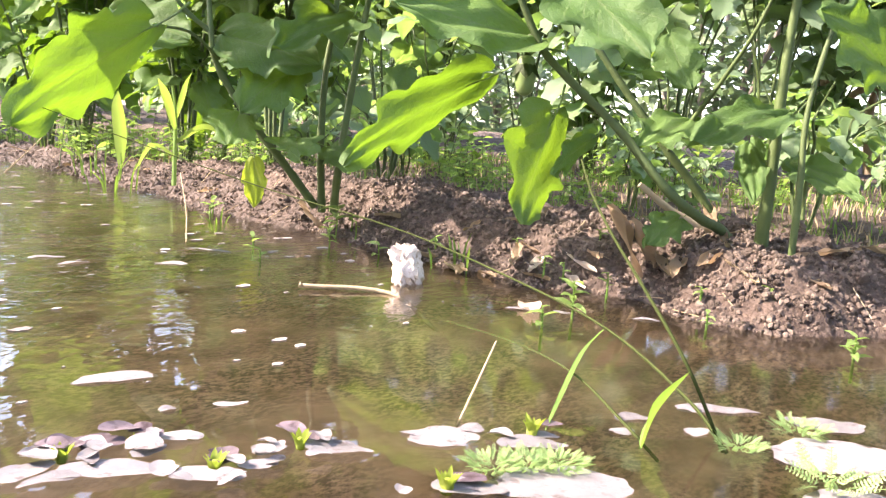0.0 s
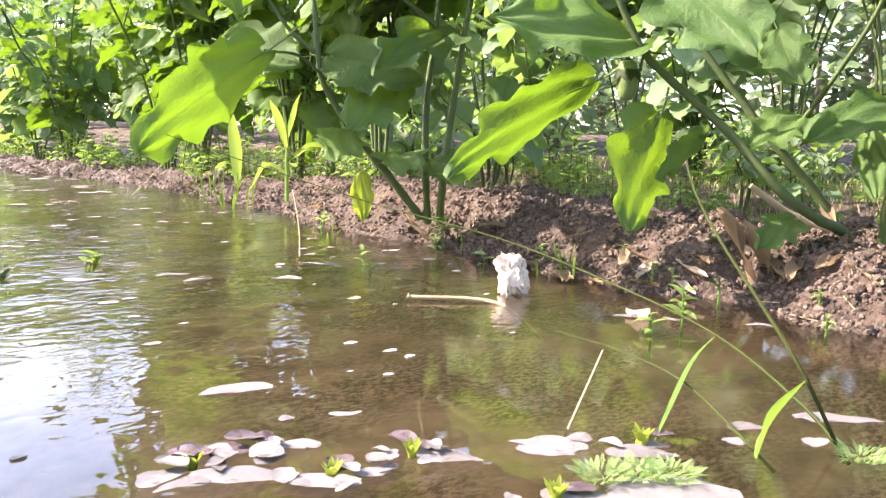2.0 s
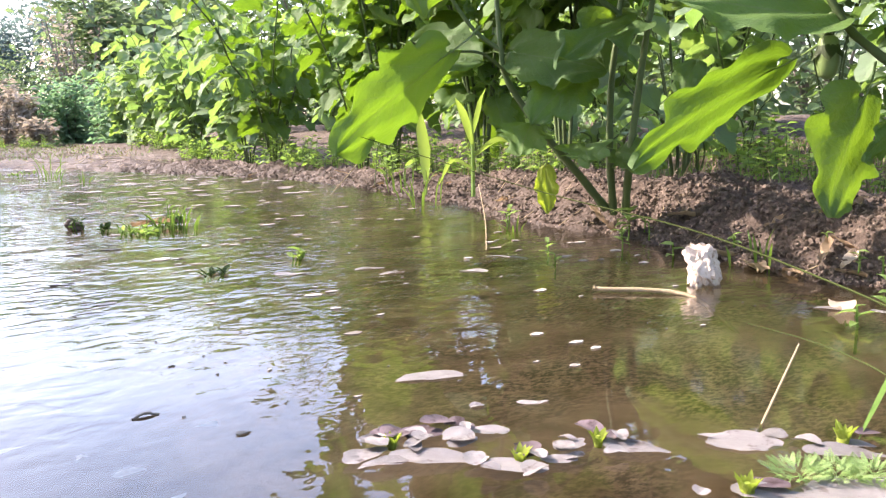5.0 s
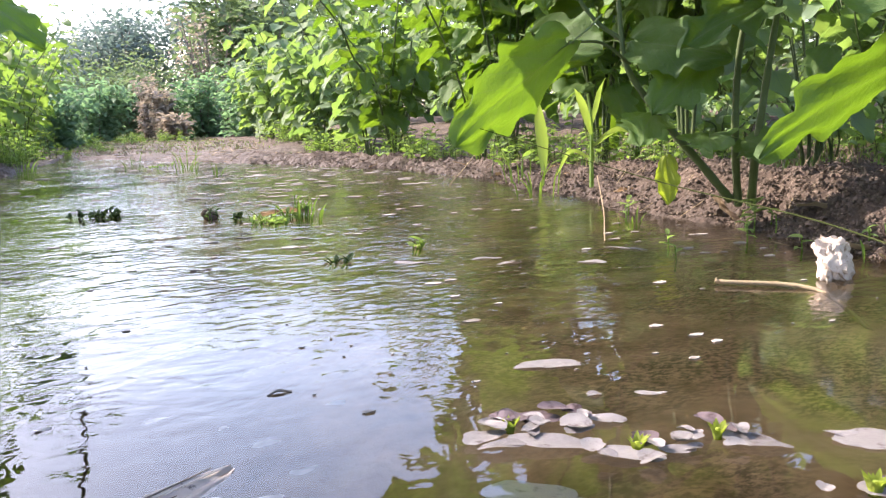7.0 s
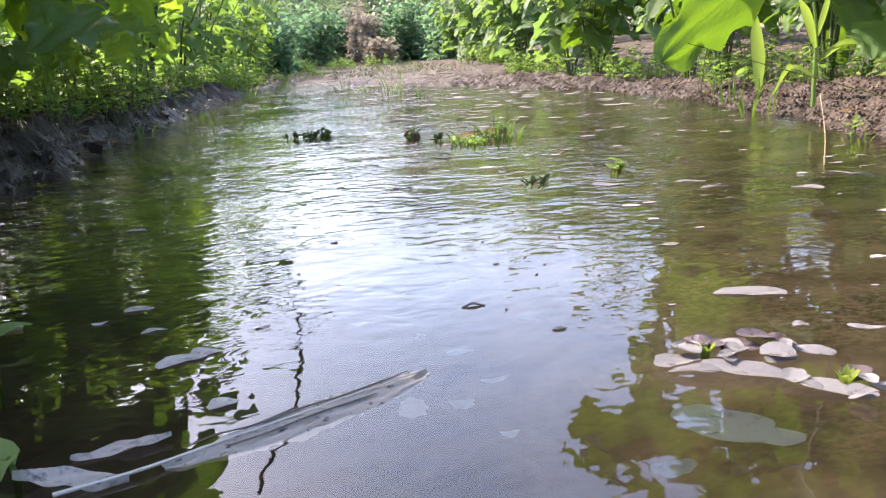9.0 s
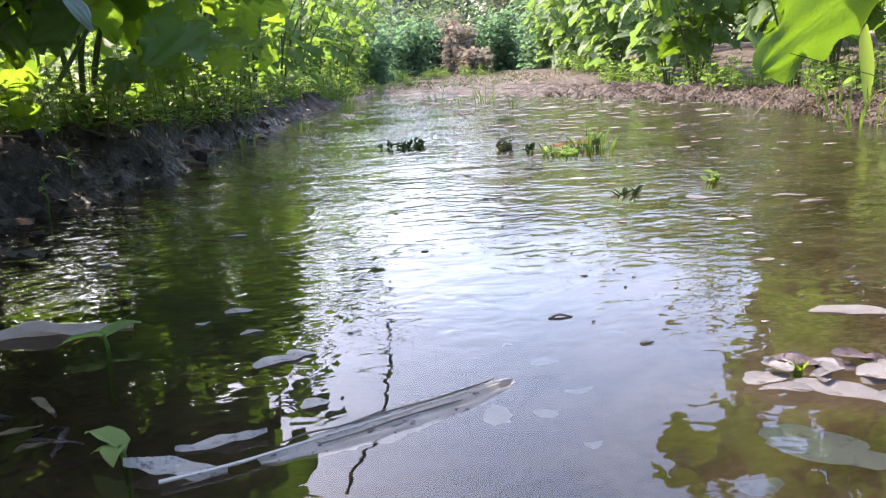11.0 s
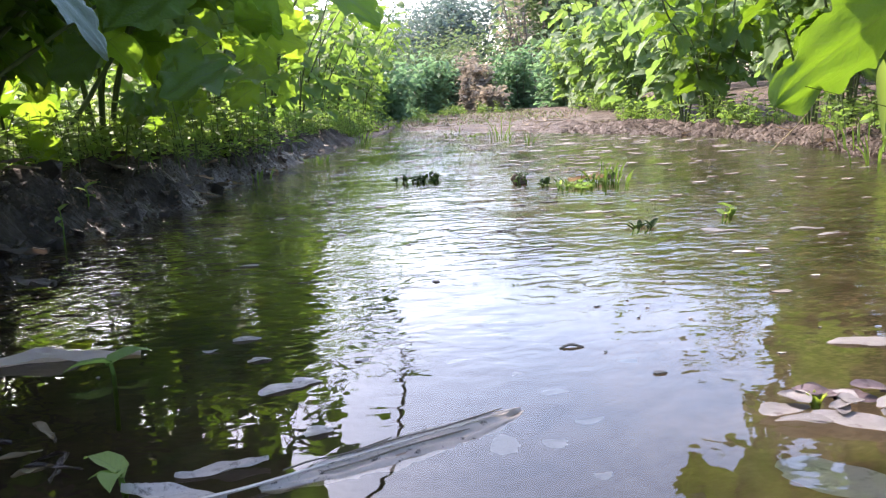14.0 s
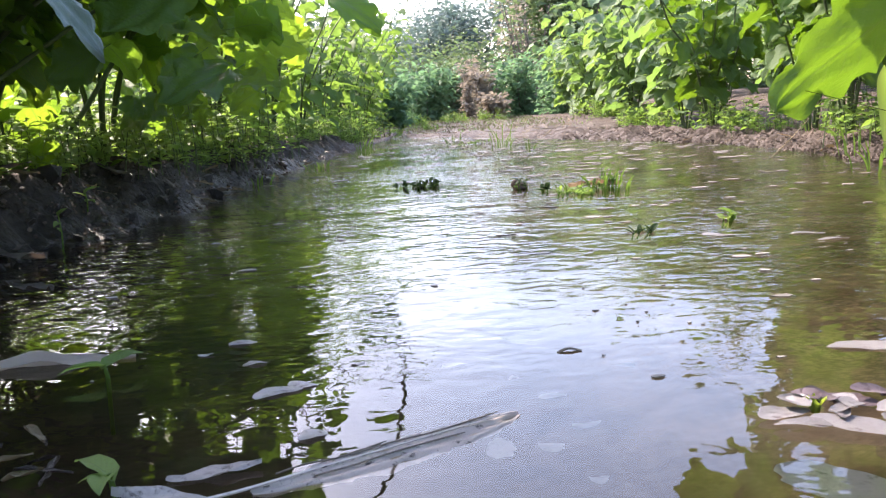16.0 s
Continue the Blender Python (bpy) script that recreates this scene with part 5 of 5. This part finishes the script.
folded_blade((-0.104, 0.420, 0.0), (0.056, 0.508, 0.0), 0.036, 4)
# The bleached colour stands in for sunlight on this leaf.
curled_leaf("dead_leaf", (-0.342, 0.706, 0.003), -82, 0.15, 0.034, 0.4, PALE, "soaked dead leaf floating by the bank, bleached to look sunlit", seed=22)
curled_leaf("dead_leaf", (-0.131, 0.448, 0.0015), -80, 0.055, 0.014, 0.15, GREY, "soaked curled dead leaf floating in shaded water", seed=23)
for k in range(9):
    curled_leaf("dead_leaf", (-0.262 + rf2.uniform(-0.035, 0.035), 0.466 + rf2.uniform(-0.02, 0.02), 0.004 + 0.002 * k), rf2.uniform(0, 360), rf2.uniform(0.02, 0.036), rf2.uniform(0.005, 0.010), rf2.uniform(0.9, 1.8), (MUD, STEM_OLD, MUD)[k % 3],
                "rotting brown leaf scrap heaped at the bank's foot", tilt=rf2.uniform(-18, 18), seed=600 + k)
curled_leaf("dead_leaf", (-0.15, 0.415, 0.0015), 80, 0.06, 0.02, 0.15, GREY, "soaked grey dead leaf floating in shaded water", seed=25)
for k, (x, y, rx, ry, yaw) in enumerate(((0.070, 0.458, 0.009, 0.006, -20), (0.085, 0.544, 0.010, 0.005, 0), (0.098, 0.489, 0.010, 0.004, 10), (0.089, 0.411, 0.006, 0.004, 0), (0.062, 0.588, 0.004, 0.003, 20), (0.150, 0.60, 0.010, 0.004, 0), (0.02, 0.632, 0.010, 0.003, 0), (0.16, 0.35, 0.014, 0.008, 20))):
    pad(x, y, rx, ry, yaw, 140 + k, SUNK, "small pale leaf scrap awash in the water", -0.0014)
for k, (x, y, rx, ry, yaw) in enumerate(((-0.175, 0.733, 0.013, 0.008, 10), (-0.117, 0.588, 0.020, 0.010, 30), (-0.10, 0.60, 0.012, 0.007, -20), (-0.08, 0.497, 0.010, 0.008, 40), (-0.15, 0.665, 0.010, 0.005, 0), (-0.20, 0.70, 0.007, 0.004, 0), (-0.06, 0.645, 0.006, 0.004, 0))):
    pad(x, y, rx, ry, yaw, 160 + k, GREY, "soaked grey leaf scrap floating in shaded water", 0.001)
pad(0.213, 0.386, 0.037, 0.020, -38, 120, SUNK, "large pale bluish leaf lying awash in the water", -0.0022)
pad(0.040, 0.460, 0.009, 0.015, 0, 121, SUNK, "pale leaf lying awash in the water", -0.0016)

bm = tube(bmesh.new(), smooth_path([(0.696, 0.781, 0.006), (0.70, 0.776, 0.004), (0.768, 0.698, 0.001), (0.76, 0.61, -0.03)], 5), [0.005, 0.004, 0.003, 0.003, 0.003, 0.003, 0.003, 0.003, 0.003, 0.003, 0.003, 0.003, 0.003, 0.003, 0.003, 0.002], 7)
tagged(new("floating_stick", mesh_of(bm, "floating_stick", STRAW)), "pale straw-coloured stick floating, one end sunk", "stick")
bm = tube(bmesh.new(), smooth_path([(0.125, 0.64, 0.0), (0.115, 0.643, 0.002), (0.105, 0.64, 0.0)], 4), 0.0011, 6)
tagged(new("wood_scrap", mesh_of(bm, "wood_scrap", BARK)), "small dark scrap of wood floating on the water", "debris")

# flecks of scum, too small to count
V, F, k = [], [], 0
rf = random.Random(9)
for n_ in range(1050):
    y = 0.55 + 4.6 * rf.random() ** 0.8
    xl, xr = table(y, LEFT_EDGE), table(y, RIGHT_EDGE)
    x = rf.uniform(xl + 0.05, xr - 0.03) if rf.random() < 0.4 else lerp(xl, xr, 0.45 + 0.52 * rf.random())
    s = 0.0012 + 0.012 * rf.random() ** 2.5 * min(2.2, 0.1 + y * 0.6)
    a0 = rf.uniform(0, 6)
    ring = [(x + s * rf.uniform(0.6, 1.3) * math.cos(a0 + q * 1.047) * 1.4, y + s * rf.uniform(0.5, 1.1) * math.sin(a0 + q * 1.047), 0.0009 + rf.uniform(0, 0.0006)) for q in range(6)]
    V += ring + [(p[0], p[1], 0.0004) for p in ring]
    F.append(tuple(range(k, k + 6)))
    F += [(k + q, k + 6 + q, k + 6 + (q + 1) % 6, k + (q + 1) % 6) for q in range(6)]
    k += 12
me = bpy.data.meshes.new("floating_flecks")
me.from_pydata(V, [], F)
me.materials.append(FLECK)
tagged(new("floating_flecks", me), "small pale flecks of leaf and scum floating on the water", "debris", kind="stuff")


# ---- small plants of the water's edge ----
def sprout(x, y, height, leaves=8, size=0.02, seed=0, name="seedling", label="young green seedling standing in the shallow water", flower=False, lean=(0, 0)):
    r = random.Random(seed)
    z = ground_z(x, y)
    plant = thing(name, (x, y, z), label, "seedling", "seedlings at the water's edge")
    top = Vector((lean[0], lean[1], height - z))
    part("stem", tube(bmesh.new(), [(0, 0, -0.005), top * 0.5 + Vector((0.002, 0, 0)), top], [0.0018, 0.0015, 0.001], 6), GRASS, plant)
    for k in range(leaves):
        t = 0.55 + 0.45 * k / max(1, leaves - 1)
        a = k * 2.4 + seed
        part("leaf", LANCE_MESH[k % 3], WEED, plant, m=leaf_matrix(top * t, (math.cos(a), math.sin(a), r.uniform(0.0, 0.9)), size * r.uniform(0.7, 1.2), r.uniform(-20, 20)))
    return plant


LANCE_WIDE = [leaf_arrays(80 + s, 0.5, 6, 2, 2.0, 0.0, 0.3, 0.25, 0.01, 0.1, 0.7) for s in range(3)]
LANCE_MESH = [array_mesh("leaf", *a, SEEDLING) for a in LANCE_WIDE]
for x, y, h, n_, sz, s in ((0.791, 0.491, 0.030, 7, 0.022, 1), (0.854, 0.489, 0.062, 10, 0.024, 2), (1.06, 1.10, 0.075, 8, 0.035, 3), (1.05, 1.04, 0.048, 3, 0.018, 4), (0.949, 0.204, 0.035, 12, 0.02, 5), (1.03, 1.43, 0.045, 6, 0.03, 6),
                           (1.0, 0.62, 0.06, 6, 0.018, 10), (1.02, 0.60, 0.05, 5, 0.015, 11), (0.94, 0.36, 0.03, 6, 0.014, 12), (1.08, 0.72, 0.07, 5, 0.015, 13),
                           (-0.66, 1.62, 0.12, 3, 0.035, 14), (-0.63, 1.42, 0.09, 3, 0.024, 15), (0.96, 0.90, 0.03, 4, 0.025, 16), (0.958, 1.01, 0.05, 8, 0.026, 31), (1.10, 1.10, 0.05, 5, 0.018, 32), (0.985, 1.376, 0.04, 6, 0.022, 33), (0.86, 1.085, 0.02, 4, 0.02, 34), (0.80, 0.992, 0.014, 4, 0.02, 35), (1.04, 0.85, 0.05, 6, 0.016, 36), (1.0, 0.52, 0.05, 7, 0.016, 37), (1.02, 0.40, 0.05, 6, 0.014, 38), (1.06, 0.33, 0.06, 6, 0.015, 39), (1.12, 0.60, 0.11, 6, 0.016, 17)):
    sprout(x, y, h * 0.7, max(3, n_ - 2), sz * 0.85, s)
def water_weed(x, y, reach, height, n, seed, material, label, size=(0.010, 0.020)):
    """A low clump of weed rising a little out of the water: short stems, each with a few leaves."""
    r = random.Random(seed)
    plant = thing("water_weed", (x, y, -0.012), label, "weed", "weeds standing in the water")
    leaf = [array_mesh("leaf", *a, material) for a in LANCE_WIDE]
    for k in range(n):
        a, d = r.uniform(0, 6.28), reach * math.sqrt(r.random())
        b = Vector((d * math.cos(a), d * math.sin(a) * 0.7, 0))
        top = b + Vector((r.uniform(-0.01, 0.01), r.uniform(-0.01, 0.01), 0.012 + height * r.uniform(0.2, 1.0)))
        part("stem", tube(bmesh.new(), [b, b.lerp(top, 0.5), top], [0.0013, 0.0011, 0.0008], 5), GRASS, plant)
        for q in range(3):
            a2 = r.uniform(0, 6.28)
            part("leaf", leaf[q], material, plant, m=leaf_matrix(b.lerp(top, r.uniform(0.5, 1.0)), (math.cos(a2), math.sin(a2), r.uniform(0.2, 1.8)), r.uniform(*size), r.uniform(-50, 50)))
    return plant


for x, y, reach, h, n_, s, m, label in ((-0.02, 2.17, 0.075, 0.014, 26, 1, WEED_DARK, "dark green weed clump standing in the water"), (0.236, 1.95, 0.022, 0.022, 6, 2, WEED_DARK, "dark withered weed clump standing in the water"),
                                        (0.283, 1.89, 0.014, 0.012, 4, 3, WEED_DARK, "small dark weed standing in the water"), (0.335, 1.76, 0.045, 0.012, 14, 4, SEEDLING, "flat bright green weed on the water"),
                                        (0.395, 1.84, 0.06, 0.04, 12, 5, SEEDLING, "straggling pale green weed standing in the water"), (0.483, 1.275, 0.014, 0.03, 4, 6, SEEDLING, "small bright green weed standing in the water"),
                                        (0.332, 1.22, 0.026, 0.002, 4, 7, WEED_DARK, "low dark weed lying on the water"), (0.30, 4.4, 0.10, 0.03, 12, 8, SEEDLING, "low green weed on the far shallow water")):
    water_weed(x, y, reach, h, n_, s, m, label)
# two broad seedlings in the shaded near water
for x, y, h, s in ((-0.272, 0.655, 0.012, 1), (-0.184, 0.428, 0.014, 2)):
    plant = thing("seedling", (x, y, -0.03), "broad-leaved green seedling rising from shaded water", "seedling", "seedlings at the water's edge")
    part("stem", tube(bmesh.new(), [(0, 0, -0.02), (0.002, 0, 0.03), (0, 0, h + 0.03)], [0.002, 0.002, 0.0015], 6), GRASS, plant)
    for k, a in enumerate((0.1, 2.8, 1.3)):
        part("leaf", LANCE_MESH[k], WEED, plant, m=leaf_matrix((0, 0, h + 0.028), (math.cos(a + s), math.sin(a + s) * 0.5, 0.25), 0.034 if k != 2 else 0.016, 10))


def frond_mesh(seed, pairs=9):
    """A feathery leaf: a rib with paired leaflets."""
    r = random.Random(seed)
    items = []
    for k in range(pairs):
        t = (k + 0.6) / pairs
        for s in (-1, 1):
            ln = 0.12 * math.sin(math.pi * (0.15 + 0.8 * t)) + 0.05
            items.append((SLIM, leaf_matrix((s * 0.01, t, -0.25 * t * t), (s, 0.35, 0.25), ln, r.uniform(-20, 20))))
    rib = bmesh.new()
    V, F, U = [], [], []
    for q in range(6):
        t = q / 5
        for a in range(3):
            V.append((0.012 * math.cos(a * 2.094), t, -0.25 * t * t + 0.012 * math.sin(a * 2.094)))
            U.append((0.5, 0.5))
    for q in range(5):
        for a in range(3):
            F.append((q * 3 + a, q * 3 + (a + 1) % 3, q * 3 + 3 + (a + 1) % 3, q * 3 + 3 + a))
    rib.free()
    items.append(((np.array(V), F, np.array(U)), Matrix.Identity(4)))
    return merged("frond", items, FERN)


SLIM = leaf_arrays(99, 0.5, 3, 2, 2.0, 0.0, 0.1, 0.15, 0.0, 0.0, 0.8)
FRONDS = [frond_mesh(s) for s in range(3)]


def feathery_plant(x, y, n, size, seed):
    r = random.Random(seed)
    plant = thing("feathery_weed", (x, y, 0.002), "low floating weed with feathery bright green fronds", "weed", "feathery weeds on the water")
    for k in range(n):
        a, d = k * 2.4 + r.uniform(-0.3, 0.3), size * (1.9 if n > 22 else 0.8) * math.sqrt(r.random())
        part("frond", FRONDS[k % 3], WEED, plant, m=leaf_matrix((d * math.cos(a), d * math.sin(a), 0), (math.cos(a), math.sin(a), r.uniform(0.2, 1.5)), size * r.uniform(0.8, 1.3), r.uniform(-60, 60)))
    return plant


for x, y, n_, sz, s in ((0.430, 0.301, 120, 0.008, 1), (0.448, 0.288, 100, 0.008, 7), (0.464, 0.274, 120, 0.008, 6), (0.592, 0.203, 90, 0.008, 2), (0.664, 0.181, 80, 0.009, 3), (0.572, 0.134, 20, 0.020, 4)):
    feathery_plant(x, y, n_, sz, s)


def blade(plant, pts, width, material=GRASS, name="blade"):
    path = smooth_path(pts, 5)
    bm, prev, n_ = bmesh.new(), None, len(path)
    for i, p in enumerate(path):
        d = (path[min(i + 1, n_ - 1)] - path[max(i - 1, 0)]).normalized()
        side = d.cross(Vector((0.35, 0.55, 0.75))).normalized()
        wd = width * 0.5 * max(0.06, math.sin(math.pi * (0.12 + 0.86 * i / (n_ - 1))))
        lift = side.cross(d) * wd * 0.35
        cur = [bm.verts.new(p - side * wd + lift), bm.verts.new(p), bm.verts.new(p + side * wd + lift)]
        if prev:
            for k in range(2):
                bm.faces.new((prev[k], prev[k + 1], cur[k + 1], cur[k]))
        prev = cur
    return part(name, bm, material, plant)


def grass_stalk(label, culm, r0, r1, blades=(), material=CULM):
    """An arching culm with its blades, in world places."""
    plant = thing("grass_stalk", culm[0], label, "grass", "grass stalks over the water")
    o = Vector(culm[0])
    path = smooth_path([Vector(p) - o for p in culm], 6)
    part("culm", tube(bmesh.new(), path, [lerp(r0, r1, i / (len(path) - 1)) for i in range(len(path))], 6), material, plant)
    for pts, wd in blades:
        blade(plant, [Vector(p) - o for p in pts], wd, MAIZE if material is MAIZE else GRASS)
    return plant


grass_stalk("green grass stalk slanting up from the near water", [(0.603, 0.216, -0.01), (0.579, 0.241, 0.054), (0.60, 0.29, 0.10), (0.63, 0.335, 0.132), (0.66, 0.375, 0.164), (0.70, 0.41, 0.19)], 0.0015, 0.0010)
grass_stalk("long arching grass culm with a bent drooping blade", [(0.603, 0.213, -0.01), (0.622, 0.254, 0.016), (0.664, 0.350, 0.046), (0.702, 0.482, 0.066), (0.728, 0.66, 0.09), (0.71, 0.884, 0.116), (0.643, 1.054, 0.157), (0.571, 1.207, 0.199)], 0.0015, 0.0006,
            [([(0.664, 0.350, 0.046), (0.612, 0.342, 0.034), (0.55, 0.325, 0.012), (0.508, 0.312, 0.0)], 0.0075)])
grass_stalk("green grass culm with a broad short blade", [(0.548, 0.242, -0.01), (0.562, 0.282, 0.008), (0.592, 0.340, 0.022), (0.612, 0.41, 0.028), (0.617, 0.49, 0.03)], 0.0013, 0.0005,
            [([(0.536, 0.250, 0.0), (0.556, 0.250, 0.022), (0.577, 0.238, 0.05)], 0.022)])
grass_stalk("dry straw standing in the water", [(0.480, 0.371, -0.01), (0.495, 0.365, 0.025), (0.515, 0.364, 0.055)], 0.0012, 0.0008, (), STRAW)
grass_stalk("dry straw leaning from the bank into the water", [(1.031, 2.386, -0.005), (1.15, 2.5, 0.05), (1.25, 2.6, 0.10)], 0.002, 0.0012, (), STRAW)
grass_stalk("thin dry straw over the water's edge", [(0.78, 1.15, 0.0), (0.88, 1.30, 0.03), (1.0, 1.5, 0.08)], 0.0012, 0.0008, (), STRAW)
grass_stalk("pale green maize-like seedling on the ridge", [(1.134, 1.725, 0.03), (1.134, 1.725, 0.12), (1.13, 1.72, 0.20), (1.12, 1.72, 0.26)], 0.006, 0.003,
            [([(1.13, 1.72, 0.16), (1.08, 1.68, 0.23), (1.02, 1.62, 0.27)], 0.02), ([(1.134, 1.72, 0.13), (1.18, 1.68, 0.17), (1.22, 1.64, 0.15)], 0.02), ([(1.13, 1.72, 0.18), (1.17, 1.74, 0.26), (1.20, 1.76, 0.30)], 0.018), ([(1.13, 1.72, 0.10), (1.09, 1.75, 0.12), (1.06, 1.77, 0.06)], 0.014)], MAIZE)
grass_stalk("bright yellow-green broad grass blade on the ridge", [(1.131, 1.957, 0.02), (1.13, 1.95, 0.06), (1.125, 1.945, 0.09)], 0.003, 0.002, [([(1.128, 1.95, 0.06), (1.12, 1.94, 0.13), (1.10, 1.92, 0.20), (1.09, 1.90, 0.24)], 0.032)], MAIZE)


def tuft(x, y, n, height, seed, material=GRASS, label="tuft of thin green grass in the water"):
    r = random.Random(seed)
    plant = thing("grass_tuft", (x, y, max(-0.01, ground_z(x, y))), label, "grass", "grass tufts")
    for k in range(n):
        a, d = r.uniform(0, 6.28), r.uniform(0, 0.06)
        b = Vector((d * math.cos(a), d * math.sin(a), -0.01))
        h = height * r.uniform(0.5, 1.0)
        out = Vector((math.cos(a), math.sin(a), 0)) * h * r.uniform(0.1, 0.7)
        blade(plant, [b, b + out * 0.3 + Vector((0, 0, h * 0.6)), b + out + Vector((0, 0, h))], 0.004, material)
    return plant


for x, y, n_, h, s in ((0.415, 1.83, 16, 0.075, 1), (0.36, 1.86, 8, 0.05, 2), (0.395, 3.95, 6, 0.12, 12), (0.479, 3.57, 5, 0.10, 13), (-0.40, 3.3, 16, 0.05, 3), (-0.302, 4.4, 14, 0.12, 4), (0.419, 4.12, 7, 0.16, 5), (-0.52, 2.6, 8, 0.06, 6), (1.02, 0.78, 8, 0.06, 7), (0.97, 1.33, 6, 0.05, 8), (0.2, 4.6, 6, 0.1, 9), (1.08, 1.9, 9, 0.12, 10), (1.2, 2.2, 9, 0.12, 11)):
    tuft(x, y, n_, h, s)
curled_leaf("dead_leaf", (0.40, 1.88, 0.012), 60, 0.12, 0.05, 0.8, HUSK, "brown dead leaf caught among the grass in the water", seed=26)
bm = bmesh.new()
bmesh.ops.create_icosphere(bm, subdivisions=3, radius=0.014)
for v in bm.verts:
    v.co *= 1 + 0.9 * noise.noise(v.co * 55)
    v.co.x *= 1.3
ob = new("soil_lump", mesh_of(bm, "soil_lump", CLOD))
ob.location = (0.232, 1.955, 0.010)
tagged(ob, "dark wet lump of soil rising from the water", "soil lump")


# low grass on the far mud, too fine to count
def grass_cover(name, label, material, n, seed, spot, height, width=0.006):
    r = random.Random(seed)
    V, F = [], []
    for k in range(n):
        x, y = spot(r)
        z, h, a = ground_z(x, y, False), height * r.uniform(0.35, 1.0), r.uniform(0, 6.28)
        lx, ly = math.cos(a) * h * r.uniform(0.1, 0.8), math.sin(a) * h * r.uniform(0.1, 0.8)
        wx, wy = -math.sin(a + 0.7) * width, math.cos(a + 0.7) * width
        i = len(V)
        V += [(x - wx, y - wy, z - 0.01), (x + wx, y + wy, z - 0.01), (x + lx * 0.4 + wx * 0.8, y + ly * 0.4 + wy * 0.8, z + h * 0.65), (x + lx * 0.4 - wx * 0.8, y + ly * 0.4 - wy * 0.8, z + h * 0.65), (x + lx, y + ly, z + h)]
        F += [(i, i + 1, i + 2, i + 3), (i + 3, i + 2, i + 4)]
    me = bpy.data.meshes.new(name)
    me.from_pydata(V, [], F)
    me.materials.append(material)
    return tagged(new(name, me), label, "grass", kind="stuff")


def far_spot(r):
    y = 6.3 + 6.5 * r.random() ** 0.8
    return r.uniform(-0.55, 1.35), y


grass_cover("dry_grass", "short dry brownish grass on the far mud", STRAW, 4200, 31, far_spot, 0.022, 0.004)
grass_cover("low_grass", "short green grass growing on the far mud", GRASS, 2600, 32, far_spot, 0.022, 0.003)


def plot_spot(r):
    x = 1.5 + 2.0 * r.random()
    return x, r.uniform(-0.2, 4.5)


grass_cover("dry_litter", "thin dry grass and leaf litter between the rows", STRAW, 6000, 33, plot_spot, 0.05, 0.0022)
grass_cover("sprouting_grass", "thin green grass sprouting between the rows", GRASS, 5000, 34, plot_spot, 0.06, 0.0022)
